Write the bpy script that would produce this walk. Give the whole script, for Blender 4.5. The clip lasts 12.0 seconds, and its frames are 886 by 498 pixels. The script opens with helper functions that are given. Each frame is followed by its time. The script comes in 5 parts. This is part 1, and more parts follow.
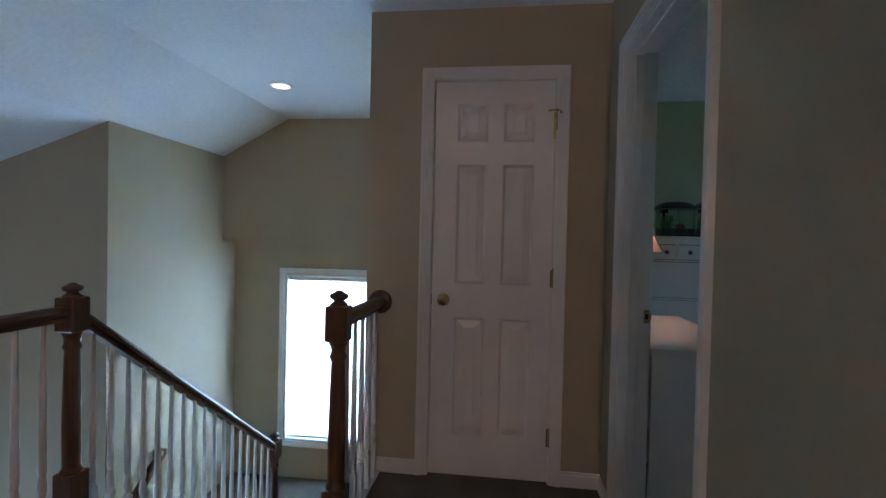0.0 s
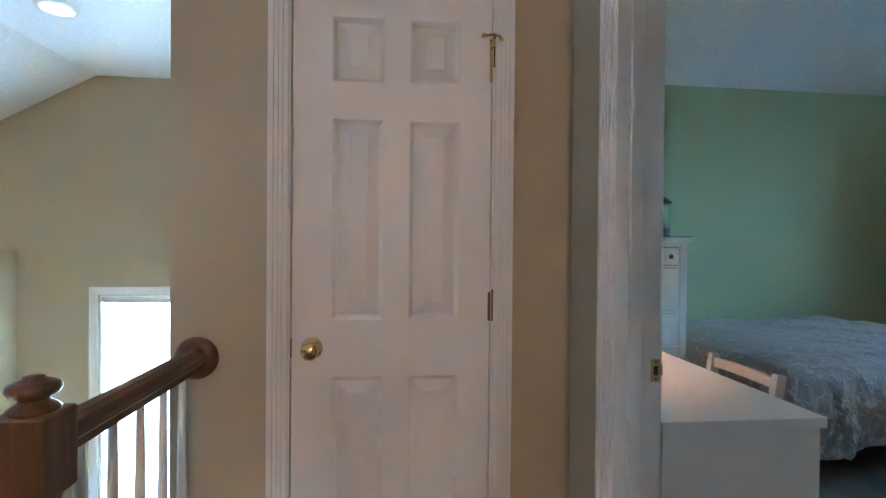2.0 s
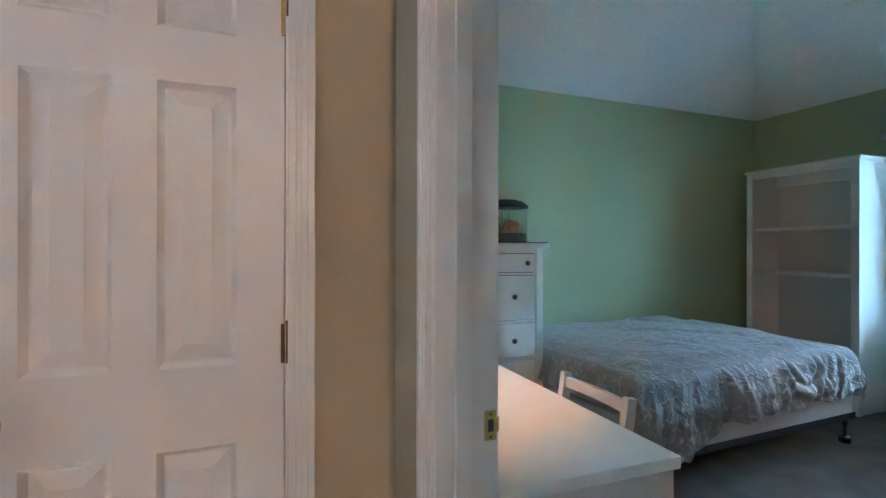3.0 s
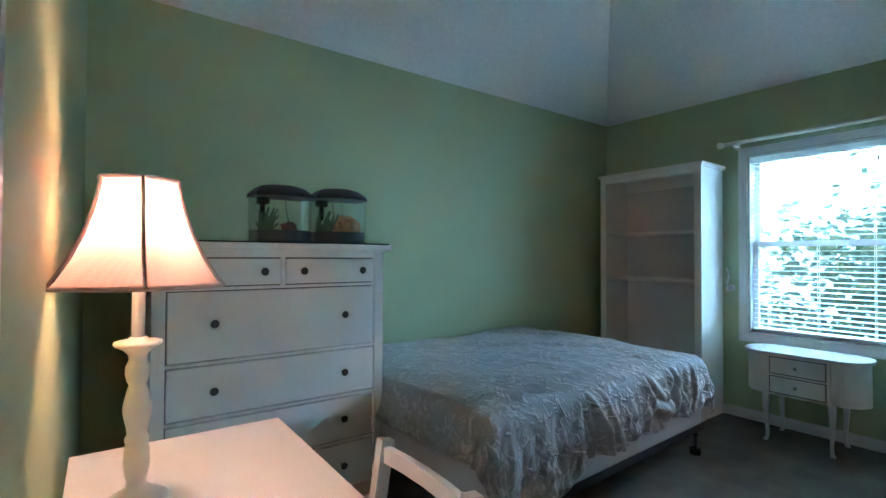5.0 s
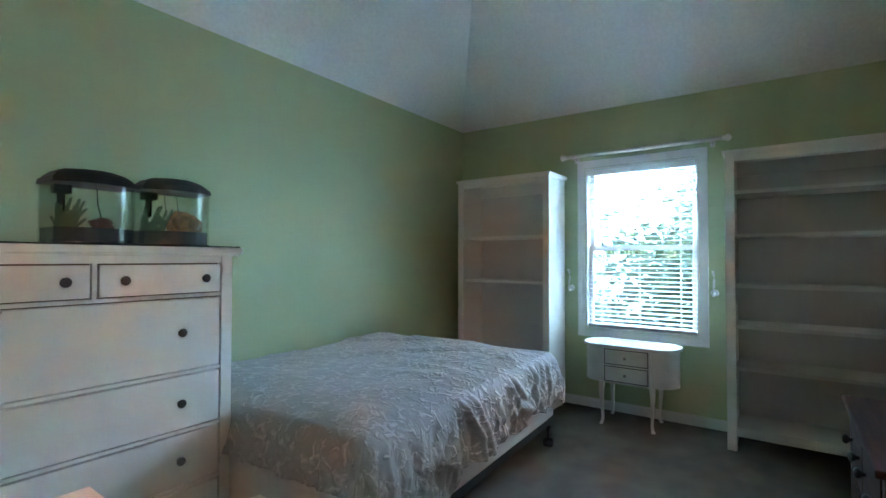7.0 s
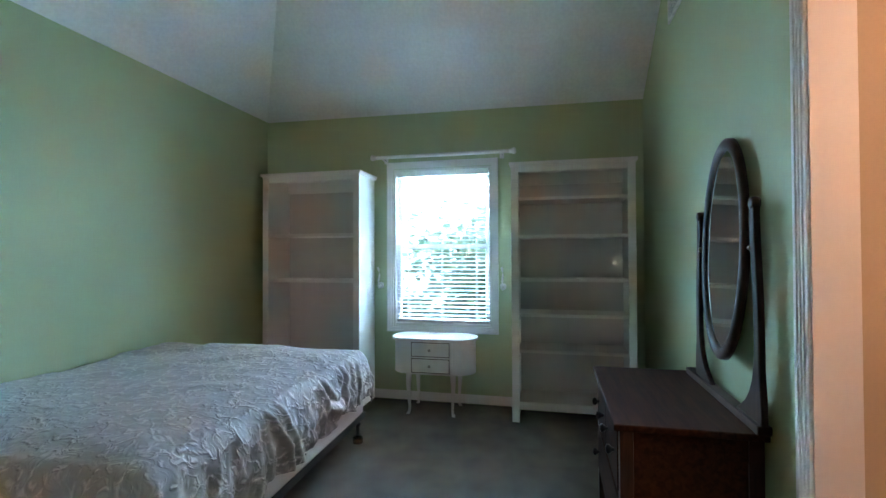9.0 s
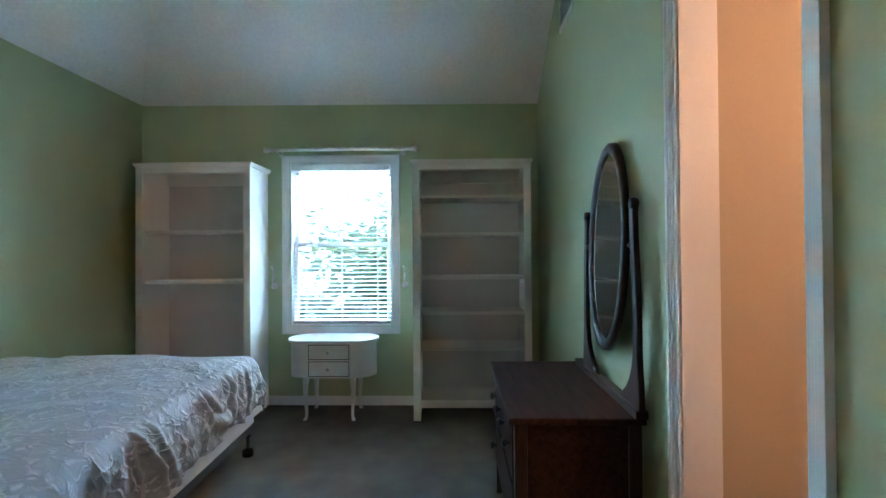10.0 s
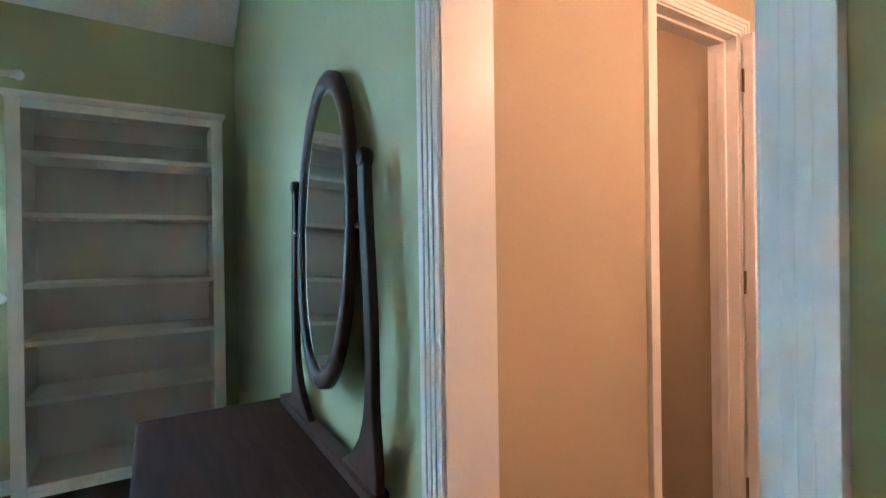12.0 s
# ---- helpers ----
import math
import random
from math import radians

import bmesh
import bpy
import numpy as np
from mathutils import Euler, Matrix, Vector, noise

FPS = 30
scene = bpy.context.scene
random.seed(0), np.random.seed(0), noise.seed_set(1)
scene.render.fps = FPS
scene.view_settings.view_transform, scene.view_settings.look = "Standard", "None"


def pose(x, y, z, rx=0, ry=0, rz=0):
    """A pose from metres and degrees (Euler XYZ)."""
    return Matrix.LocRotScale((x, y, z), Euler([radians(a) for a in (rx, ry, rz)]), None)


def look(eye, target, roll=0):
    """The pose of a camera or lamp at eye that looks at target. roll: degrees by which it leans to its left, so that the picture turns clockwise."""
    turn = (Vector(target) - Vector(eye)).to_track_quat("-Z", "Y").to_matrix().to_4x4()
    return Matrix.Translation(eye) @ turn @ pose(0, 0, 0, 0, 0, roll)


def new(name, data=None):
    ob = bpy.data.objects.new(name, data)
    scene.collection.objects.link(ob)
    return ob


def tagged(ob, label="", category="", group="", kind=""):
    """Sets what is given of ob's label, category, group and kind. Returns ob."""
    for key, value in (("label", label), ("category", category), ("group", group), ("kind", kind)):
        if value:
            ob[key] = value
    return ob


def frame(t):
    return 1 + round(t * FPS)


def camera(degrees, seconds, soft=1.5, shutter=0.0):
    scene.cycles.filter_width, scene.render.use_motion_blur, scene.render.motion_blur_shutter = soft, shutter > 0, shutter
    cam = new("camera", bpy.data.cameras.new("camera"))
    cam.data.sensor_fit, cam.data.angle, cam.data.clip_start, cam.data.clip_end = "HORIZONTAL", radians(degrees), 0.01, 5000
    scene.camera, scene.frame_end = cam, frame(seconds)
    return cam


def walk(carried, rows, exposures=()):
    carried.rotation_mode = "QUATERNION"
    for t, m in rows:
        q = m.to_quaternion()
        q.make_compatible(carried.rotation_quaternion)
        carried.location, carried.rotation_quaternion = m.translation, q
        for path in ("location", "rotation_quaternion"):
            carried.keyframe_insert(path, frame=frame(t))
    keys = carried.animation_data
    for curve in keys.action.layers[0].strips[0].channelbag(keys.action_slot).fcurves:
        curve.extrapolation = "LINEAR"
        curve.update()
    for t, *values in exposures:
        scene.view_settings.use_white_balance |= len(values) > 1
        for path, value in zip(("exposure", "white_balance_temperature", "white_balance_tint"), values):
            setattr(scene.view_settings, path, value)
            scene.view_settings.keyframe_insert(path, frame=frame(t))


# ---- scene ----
cam = camera(86.2, 12.0)
PATH = [
    (0, (-0.018, -0.028, 1.219), (-0.265, 1.956, 1.184), 1.3),
    (0.5, (-0.107, 0.222, 1.23), (-0.355, 2.206, 1.198), 1.3),
    (1, (-0.133, 0.474, 1.225), (-0.345, 2.463, 1.197), 1.1),
    (1.5, (-0.097, 0.731, 1.235), (-0.16, 2.73, 1.213), 0.8),
    (2, (-0.064, 0.933, 1.231), (0.136, 2.923, 1.214), 0.5),
    (2.5, (0.027, 1.093, 1.231), (0.54, 3.026, 1.222), 0.2),
    (3, (0.197, 1.255, 1.255), (0.891, 3.131, 1.256), 0.1),
    (3.5, (0.347, 1.396, 1.258), (1.177, 3.215, 1.274), 0.2),
    (5.5, (0.724, 1.821, 1.234), (1.997, 3.363, 1.267), 0.3),
    (6, (0.728, 1.879, 1.242), (2.11, 3.324, 1.278), 0.4),
    (6.5, (0.728, 1.924, 1.251), (2.232, 3.242, 1.29), 0.3),
    (7, (0.722, 1.946, 1.249), (2.344, 3.115, 1.291), 0.1),
    (9, (0.734, 1.951, 1.258), (2.682, 2.405, 1.288), -0.2),
    (9.5, (0.743, 1.951, 1.259), (2.726, 2.208, 1.286), -0.3),
    (10, (0.792, 1.934, 1.256), (2.792, 1.989, 1.277), -0.4),
    (10.5, (0.94, 1.881, 1.24), (2.931, 1.696, 1.255), -0.5),
    (11, (1.145, 1.814, 1.238), (3.088, 1.343, 1.249), -0.5),
    (11.5, (1.336, 1.757, 1.215), (3.173, 0.965, 1.225), -0.6),
    (12, (1.525, 1.697, 1.23), (3.232, 0.654, 1.222), -0.8),
]
walk(cam, [(t, look(eye, target, roll)) for t, eye, target, roll in PATH],
     exposures=[(0, 4.85, 6750, 21), (0.5, 5.03, 6850, 21), (1, 5.45, 6850, 20), (1.5, 5.9, 7000, 20), (2, 6.32, 7000, 19), (3, 6.7, 7100, 20), (3.7, 6.6, 7150, 20),
                (5.3, 6.55, 7100, 19), (6.2, 6.8, 7500, 23), (7.2, 6.97, 8000, 27), (8.8, 7.1, 8050, 28), (10.2, 7.05, 8050, 29), (11, 6.9, 7900, 30), (11.5, 7.0, 8000, 30), (12, 7.4, 8000, 29)])


# ---- light ----
def set_world():
    w = bpy.data.worlds.new("sky")
    scene.world = w
    w.use_nodes = True
    nt = w.node_tree
    sky = nt.nodes.new("ShaderNodeTexSky")
    sky.sky_type = "NISHITA"
    sky.sun_disc = False
    sky.sun_elevation, sky.sun_rotation = radians(51), radians(211)
    nt.links.new(sky.outputs[0], nt.nodes["Background"].inputs[0])
    nt.nodes["Background"].inputs[1].default_value = 0.08


def sun_lamp():
    d = bpy.data.lights.new("sun", "SUN")
    d.energy, d.angle, d.color = 4.0, radians(6), (1.0, 0.95, 0.88)
    ob = new("sun", d)
    ob.matrix_world = look((0, 0, 20), (9, 15, -2))


def bulb(name, place, watts, radius, color):
    d = bpy.data.lights.new(name, "POINT")
    d.energy, d.shadow_soft_size, d.color = watts, radius, color
    ob = new(name, d)
    ob.location = place
    return ob


def area_lamp(name, m, width, height, watts, color):
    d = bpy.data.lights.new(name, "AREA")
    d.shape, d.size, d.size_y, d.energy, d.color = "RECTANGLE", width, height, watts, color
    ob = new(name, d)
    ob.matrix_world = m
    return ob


WARM, DAY = (1.0, 0.62, 0.45), (0.50, 0.73, 1.0)
set_world()
sun_lamp()
bulb("desk_lamp_bulb", (0.742, 2.80, 1.312), 0.11, 0.03, WARM)
bulb("vestibule_bulb", (1.28, 0.22, 2.05), 0.26, 0.12, (1.0, 0.69, 0.54))
# added lamp without a fitting, brightens the inner closet wall
bulb("closet_fill", (3.05, 0.45, 2.25), 0.05, 0.06, WARM)
bulb("hall_bulb", (0.36, -2.9, 2.28), 1.32, 0.15, (1.0, 0.73, 0.57))
# added lamp outside, above the view, adds to the sky light through the window
area_lamp("bedroom_sky_fill", look((8.2, 3.9, 4.7), (4.74, 3.0, 1.4)), 10.0, 3.6, 190.0, (0.24, 0.57, 1.0))
# added unseen lamp below floor level, lifts the stair ceiling with blue daylight
area_lamp("foyer_fill", look((-4.45, 1.6, -2.1), (-2.2, 1.8, -0.4)), 2.4, 1.0, 2.0, (0.38, 0.67, 1.0))

# ---- materials ----


def material(name, color, rough=0.6, metal=0.0, vary=0.06, scale=6.0, fine=0.0, fine_scale=200.0, bump=0.0, emit=0.0, emit_color=None, spread=0.0):
    """A principled surface with two scales of colour variation and a fine relief."""
    m = bpy.data.materials.new(name)
    m.use_nodes = True
    nt = m.node_tree
    b = nt.nodes["Principled BSDF"]
    b.inputs["Roughness"].default_value = rough
    b.inputs["Metallic"].default_value = metal
    tc = nt.nodes.new("ShaderNodeTexCoord")
    n1 = nt.nodes.new("ShaderNodeTexNoise")
    n1.inputs["Scale"].default_value, n1.inputs["Detail"].default_value = scale, 5
    n2 = nt.nodes.new("ShaderNodeTexNoise")
    n2.inputs["Scale"].default_value, n2.inputs["Detail"].default_value = fine_scale, 3
    for n in (n1, n2):
        nt.links.new(tc.outputs["Object"], n.inputs["Vector"])
    hsv = nt.nodes.new("ShaderNodeHueSaturation")
    hsv.inputs["Color"].default_value = (*color, 1)
    mr = nt.nodes.new("ShaderNodeMapRange")
    mr.inputs[1].default_value, mr.inputs[2].default_value = 0.3, 0.7
    mr.inputs[3].default_value, mr.inputs[4].default_value = 1 - vary, 1 + vary
    nt.links.new(n1.outputs[0], mr.inputs[0])
    mr2 = nt.nodes.new("ShaderNodeMapRange")
    mr2.inputs[1].default_value, mr2.inputs[2].default_value = 0.3, 0.7
    mr2.inputs[3].default_value, mr2.inputs[4].default_value = 1 - fine, 1 + fine
    nt.links.new(n2.outputs[0], mr2.inputs[0])
    mul = nt.nodes.new("ShaderNodeMath")
    mul.operation = "MULTIPLY"
    nt.links.new(mr.outputs[0], mul.inputs[0])
    nt.links.new(mr2.outputs[0], mul.inputs[1])
    last = mul
    if spread:
        oi = nt.nodes.new("ShaderNodeObjectInfo")
        mr3 = nt.nodes.new("ShaderNodeMapRange")
        mr3.inputs[3].default_value, mr3.inputs[4].default_value = 1 - spread, 1 + spread
        nt.links.new(oi.outputs["Random"], mr3.inputs[0])
        last = nt.nodes.new("ShaderNodeMath")
        last.operation = "MULTIPLY"
        nt.links.new(mul.outputs[0], last.inputs[0])
        nt.links.new(mr3.outputs[0], last.inputs[1])
    nt.links.new(last.outputs[0], hsv.inputs["Value"])
    nt.links.new(hsv.outputs[0], b.inputs["Base Color"])
    if bump:
        bp = nt.nodes.new("ShaderNodeBump")
        bp.inputs["Strength"].default_value, bp.inputs["Distance"].default_value = bump, 0.002
        nt.links.new(n2.outputs[0], bp.inputs["Height"])
        nt.links.new(bp.outputs[0], b.inputs["Normal"])
    if emit:
        b.inputs["Emission Color"].default_value = (*(emit_color or color), 1)
        b.inputs["Emission Strength"].default_value = emit
    return m


def wood(name, dark, light, axis=0, rough=0.35, scale=9.0, gloss=0.5):
    """Stained wood with grain that runs along an axis (0, 1, 2)."""
    m = bpy.data.materials.new(name)
    m.use_nodes = True
    nt = m.node_tree
    b = nt.nodes["Principled BSDF"]
    b.inputs["Roughness"].default_value = rough
    b.inputs["Specular IOR Level"].default_value = gloss
    tc = nt.nodes.new("ShaderNodeTexCoord")
    mp = nt.nodes.new("ShaderNodeMapping")
    s = [scale * 6, scale * 6, scale * 6]
    s[axis] = scale * 0.5
    mp.inputs["Scale"].default_value = s
    nt.links.new(tc.outputs["Object"], mp.inputs[0])
    n = nt.nodes.new("ShaderNodeTexNoise")
    n.inputs["Scale"].default_value, n.inputs["Detail"].default_value, n.inputs["Distortion"].default_value = 1.0, 6, 0.6
    nt.links.new(mp.outputs[0], n.inputs["Vector"])
    r = nt.nodes.new("ShaderNodeValToRGB")
    r.color_ramp.elements[0].position, r.color_ramp.elements[1].position = 0.32, 0.68
    r.color_ramp.elements[0].color, r.color_ramp.elements[1].color = (*dark, 1), (*light, 1)
    nt.links.new(n.outputs[0], r.inputs[0])
    nt.links.new(r.outputs[0], b.inputs["Base Color"])
    bp = nt.nodes.new("ShaderNodeBump")
    bp.inputs["Strength"].default_value, bp.inputs["Distance"].default_value = 0.12, 0.001
    nt.links.new(n.outputs[0], bp.inputs["Height"])
    nt.links.new(bp.outputs[0], b.inputs["Normal"])
    return m


def glass(name, color=(1, 1, 1), rough=0.0, clear=0.92, ior=1.45):
    """Thin clear glass: mostly see-through, with a Fresnel gloss."""
    m = bpy.data.materials.new(name)
    m.use_nodes = True
    nt = m.node_tree
    nt.nodes.clear()
    out = nt.nodes.new("ShaderNodeOutputMaterial")
    tr = nt.nodes.new("ShaderNodeBsdfTransparent")
    tr.inputs[0].default_value = (*[c * clear for c in color], 1)
    gl = nt.nodes.new("ShaderNodeBsdfGlossy")
    gl.inputs["Roughness"].default_value = rough
    lw = nt.nodes.new("ShaderNodeLayerWeight")
    lw.inputs[0].default_value = 0.5
    f5 = nt.nodes.new("ShaderNodeMath")
    f5.operation, f5.inputs[1].default_value = "POWER", 5.0
    nt.links.new(lw.outputs["Facing"], f5.inputs[0])
    fr = nt.nodes.new("ShaderNodeMath")
    fr.operation = "MULTIPLY_ADD"
    f0 = ((ior - 1) / (ior + 1)) ** 2
    fr.inputs[1].default_value, fr.inputs[2].default_value = 0.9 - f0, f0
    nt.links.new(f5.outputs[0], fr.inputs[0])
    mix = nt.nodes.new("ShaderNodeMixShader")
    nt.links.new(fr.outputs[0], mix.inputs[0])
    nt.links.new(tr.outputs[0], mix.inputs[1])
    nt.links.new(gl.outputs[0], mix.inputs[2])
    nt.links.new(mix.outputs[0], out.inputs[0])
    return m


def cloth_through(name, color, through_color, share=0.5, rough=0.9, weave=700.0):
    """Thin cloth that lets light through."""
    m = material(name, color, rough, vary=0.04, scale=20, fine=0.06, fine_scale=weave, bump=0.3)
    nt = m.node_tree
    b = nt.nodes["Principled BSDF"]
    out = nt.nodes["Material Output"]
    t = nt.nodes.new("ShaderNodeBsdfTranslucent")
    t.inputs[0].default_value = (*through_color, 1)
    mix = nt.nodes.new("ShaderNodeMixShader")
    mix.inputs[0].default_value = share
    nt.links.new(b.outputs[0], mix.inputs[1])
    nt.links.new(t.outputs[0], mix.inputs[2])
    nt.links.new(mix.outputs[0], out.inputs[0])
    return m


BEIGE = material("beige_wall_paint", (0.48, 0.402, 0.288), 0.75, vary=0.025, scale=1.5, fine=0.015, fine_scale=90, bump=0.12)
GREEN = material("sage_green_wall_paint", (0.44, 0.525, 0.315), 0.7, vary=0.025, scale=1.5, fine=0.015, fine_scale=90, bump=0.12)
CEIL = material("textured_white_ceiling", (0.83, 0.82, 0.81), 0.9, vary=0.02, scale=2, fine=0.045, fine_scale=42, bump=0.65)
TRIM = material("white_trim_paint", (0.78, 0.77, 0.75), 0.32, vary=0.02, scale=3, fine=0.01, fine_scale=60, bump=0.05)
DOORW = material("white_door_paint", (0.78, 0.75, 0.73), 0.38, vary=0.02, scale=2, fine=0.012, fine_scale=150, bump=0.08)
WHITE = material("white_furniture_lacquer", (0.82, 0.80, 0.77), 0.4, vary=0.02, scale=3, fine=0.012, fine_scale=120, bump=0.05)
# WHITE for the bookcase backs, darkened by the shade between the shelves
WHITE_SHADED = material("shaded_white_panel", (0.66, 0.635, 0.61), 0.5, vary=0.02, scale=3, fine=0.012, fine_scale=120, bump=0.05)
CARPET = material("grey_beige_carpet", (0.135, 0.115, 0.093), 0.95, vary=0.24, scale=5.0, fine=0.35, fine_scale=260, bump=1.0)
OAK = wood("brown_stained_oak", (0.085, 0.036, 0.016), (0.17, 0.075, 0.032), 2, 0.3)
OAK_Y = wood("brown_stained_oak_rail", (0.085, 0.036, 0.016), (0.17, 0.075, 0.032), 1, 0.3)
MAHOG = wood("dark_mahogany", (0.022, 0.0080, 0.004), (0.048, 0.0165, 0.008), 0, 0.55, gloss=0.05)
MAHOG_Z = wood("dark_mahogany_upright", (0.022, 0.0075, 0.004), (0.052, 0.018, 0.009), 2, 0.36, gloss=0.2)
BRASS = material("polished_brass", (0.72, 0.52, 0.22), 0.2, 1.0, vary=0.05, scale=30)
OLDBRASS = material("aged_brass", (0.17, 0.125, 0.065), 0.4, 1.0, vary=0.1, scale=40)
BLACKM = material("black_metal", (0.02, 0.02, 0.021), 0.4, 0.3, vary=0.1, scale=20)
BLACKP = material("black_plastic", (0.012, 0.012, 0.013), 0.25, vary=0.1, scale=20)
KNOB = material("dark_brown_knob", (0.02, 0.016, 0.014), 0.35, vary=0.1, scale=20)
MIRROR = material("mirror_silver", (0.80, 0.82, 0.82), 0.03, 1.0, vary=0.03, scale=5)
PANE = glass("window_glass", (0.97, 0.99, 1.0), 0.0, 0.95)
# clear pane darkened in colour to dim the overbright view outside
PANE_DIM = glass("view_dimming_glass", (0.88, 1.0, 0.96), 0.0, 0.19)
TANKG = glass("tank_glass", (0.96, 0.99, 0.98), 0.0, 0.97, 1.55)
LIDP = material("matt_black_plastic", (0.008, 0.008, 0.009), 0.5, vary=0.1, scale=20)

# ---- building helpers ----


def part(name, bm, mat, parent=None, label="", smooth=False):
    """Links a bmesh as one mesh object, under a thing or a part."""
    me = bpy.data.meshes.new(name)
    bm.normal_update()
    bm.to_mesh(me)
    bm.free()
    me.materials.append(mat)
    if smooth:
        me.shade_smooth()
    ob = new(name, me)
    if parent is not None:
        ob.parent = parent
    if label:
        tagged(ob, label)
    return ob


def thing(name, m, label, category, group="", kind=""):
    ob = new(name)
    ob.empty_display_size = 0.1
    ob.matrix_basis = m
    return tagged(ob, label, category, group, kind)


def boxes(*ranges, bevel=0.0, seg=2):
    """A bmesh of boxes (x0, x1, y0, y1, z0, z1), with rounded edges."""
    bm = bmesh.new()
    for x0, x1, y0, y1, z0, z1 in ranges:
        c = bmesh.ops.create_cube(bm, size=1.0, matrix=Matrix.Translation(((x0 + x1) / 2, (y0 + y1) / 2, (z0 + z1) / 2)) @ Matrix.Diagonal((x1 - x0, y1 - y0, z1 - z0, 1)))
    if bevel:
        bmesh.ops.bevel(bm, geom=bm.edges[:], offset=bevel, segments=seg, affect="EDGES", profile=0.6)
    return bm


def turned(profile, n=24, bm=None, at=(0, 0, 0)):
    """A lathed solid from (radius, z) rows."""
    bm = bm or bmesh.new()
    rings = []
    for r, z in profile:
        r = max(r, 0.0004)
        rings.append([bm.verts.new((at[0] + r * math.cos(2 * math.pi * i / n), at[1] + r * math.sin(2 * math.pi * i / n), at[2] + z)) for i in range(n)])
    for a, b in zip(rings, rings[1:]):
        for i in range(n):
            bm.faces.new((a[i], a[(i + 1) % n], b[(i + 1) % n], b[i]))
    bm.faces.new(rings[0][::-1])
    bm.faces.new(rings[-1])
    return bm


def extruded(outline, depth, plane="xz", bm=None, bevel=0.0):
    """A flat outline of points, made `depth` thick along the axis that the plane leaves out."""
    bm = bm or bmesh.new()
    put = {"xz": lambda a, b, d: (a, d, b), "xy": lambda a, b, d: (a, b, d), "yz": lambda a, b, d: (d, a, b)}[plane]
    f = [bm.verts.new(put(a, b, 0)) for a, b in outline]
    g = [bm.verts.new(put(a, b, depth)) for a, b in outline]
    bm.faces.new(f[::-1])
    bm.faces.new(g)
    n = len(f)
    for i in range(n):
        bm.faces.new((f[i], f[(i + 1) % n], g[(i + 1) % n], g[i]))
    bmesh.ops.recalc_face_normals(bm, faces=bm.faces[:])
    if bevel:
        flat = [e for e in bm.edges if len(e.link_faces) == 2 and e.calc_face_angle(0) > 1.0]
        bmesh.ops.bevel(bm, geom=flat, offset=bevel, segments=2, affect="EDGES", profile=0.6)
    return bm


def swept(profile, path, bm=None, closed=False, up=(0, 0, 1)):
    """A profile of (side, up) points swept along a path of points."""
    bm = bm or bmesh.new()
    pts = [Vector(p) for p in path]
    rings = []
    for i, p in enumerate(pts):
        if closed:
            t = (pts[(i + 1) % len(pts)] - pts[i - 1]).normalized()
        else:
            t = (pts[min(i + 1, len(pts) - 1)] - pts[max(i - 1, 0)]).normalized()
        side = t.cross(Vector(up)).normalized()
        nup = side.cross(t).normalized()
        rings.append([bm.verts.new(p + side * a + nup * b) for a, b in profile])
    n = len(profile)
    pairs = list(zip(rings, rings[1:])) + ([(rings[-1], rings[0])] if closed else [])
    for a, b in pairs:
        for i in range(n):
            bm.faces.new((a[i], a[(i + 1) % n], b[(i + 1) % n], b[i]))
    if not closed:
        bm.faces.new(rings[0])
        bm.faces.new(rings[-1][::-1])
    bmesh.ops.recalc_face_normals(bm, faces=bm.faces[:])
    return bm


def circle(r, n=10):
    return [(r * math.cos(2 * math.pi * i / n), r * math.sin(2 * math.pi * i / n)) for i in range(n)]


def structure(name, bm, mat, label, category, smooth=False):
    return tagged(part(name, bm, mat, smooth=smooth), label, category, kind="structure")


# outdoors
def glow(name, color, strength):
    m = bpy.data.materials.new(name)
    m.use_nodes = True
    b = m.node_tree.nodes["Principled BSDF"]
    b.inputs["Base Color"].default_value = (0, 0, 0, 1)
    b.inputs["Emission Color"].default_value = (*color, 1)
    b.inputs["Emission Strength"].default_value = strength
    return m


SKYGLOW = glow("pale_overcast_sky", (0.34, 0.63, 1.0), 2.2)
SKYGLOW_E = glow("bright_overcast_sky", (0.27, 0.60, 1.0), 3.4)

# ---- large structure ----
# hall: x -0.72..0.475, end wall at y 2.39; bedroom: x 0.585..4.74, y 1.25..4.60; stairwell beyond x -0.72
HALL_X, BED_X, END_Y = 0.492, 0.613, 2.39
BX1, BY0, BY1 = 4.74, 1.25, 4.60
D0, D1, DH = 1.255, 2.085, 2.035          # bedroom doorway
C0, C1 = 1.733, 2.25                     # vestibule doorway
J = 0.012                                # jamb boards
LAND = -1.33                             # stair landing

structure("floor", boxes((-0.645, 4.9, -3.2, 4.9, -0.25, 0.0), (-1.80, -0.645, -3.2, 1.72, -0.25, 0.0)), CARPET, "grey-beige cut pile carpet through hall and bedroom", "floor")
structure("landing_floor", boxes((-2.84, -0.6, 3.46, 4.9, LAND - 0.2, LAND), (-6, 1.0, -3.2, 4.9, -2.9, -2.66)), CARPET, "carpeted stair landing and lower floor", "floor")

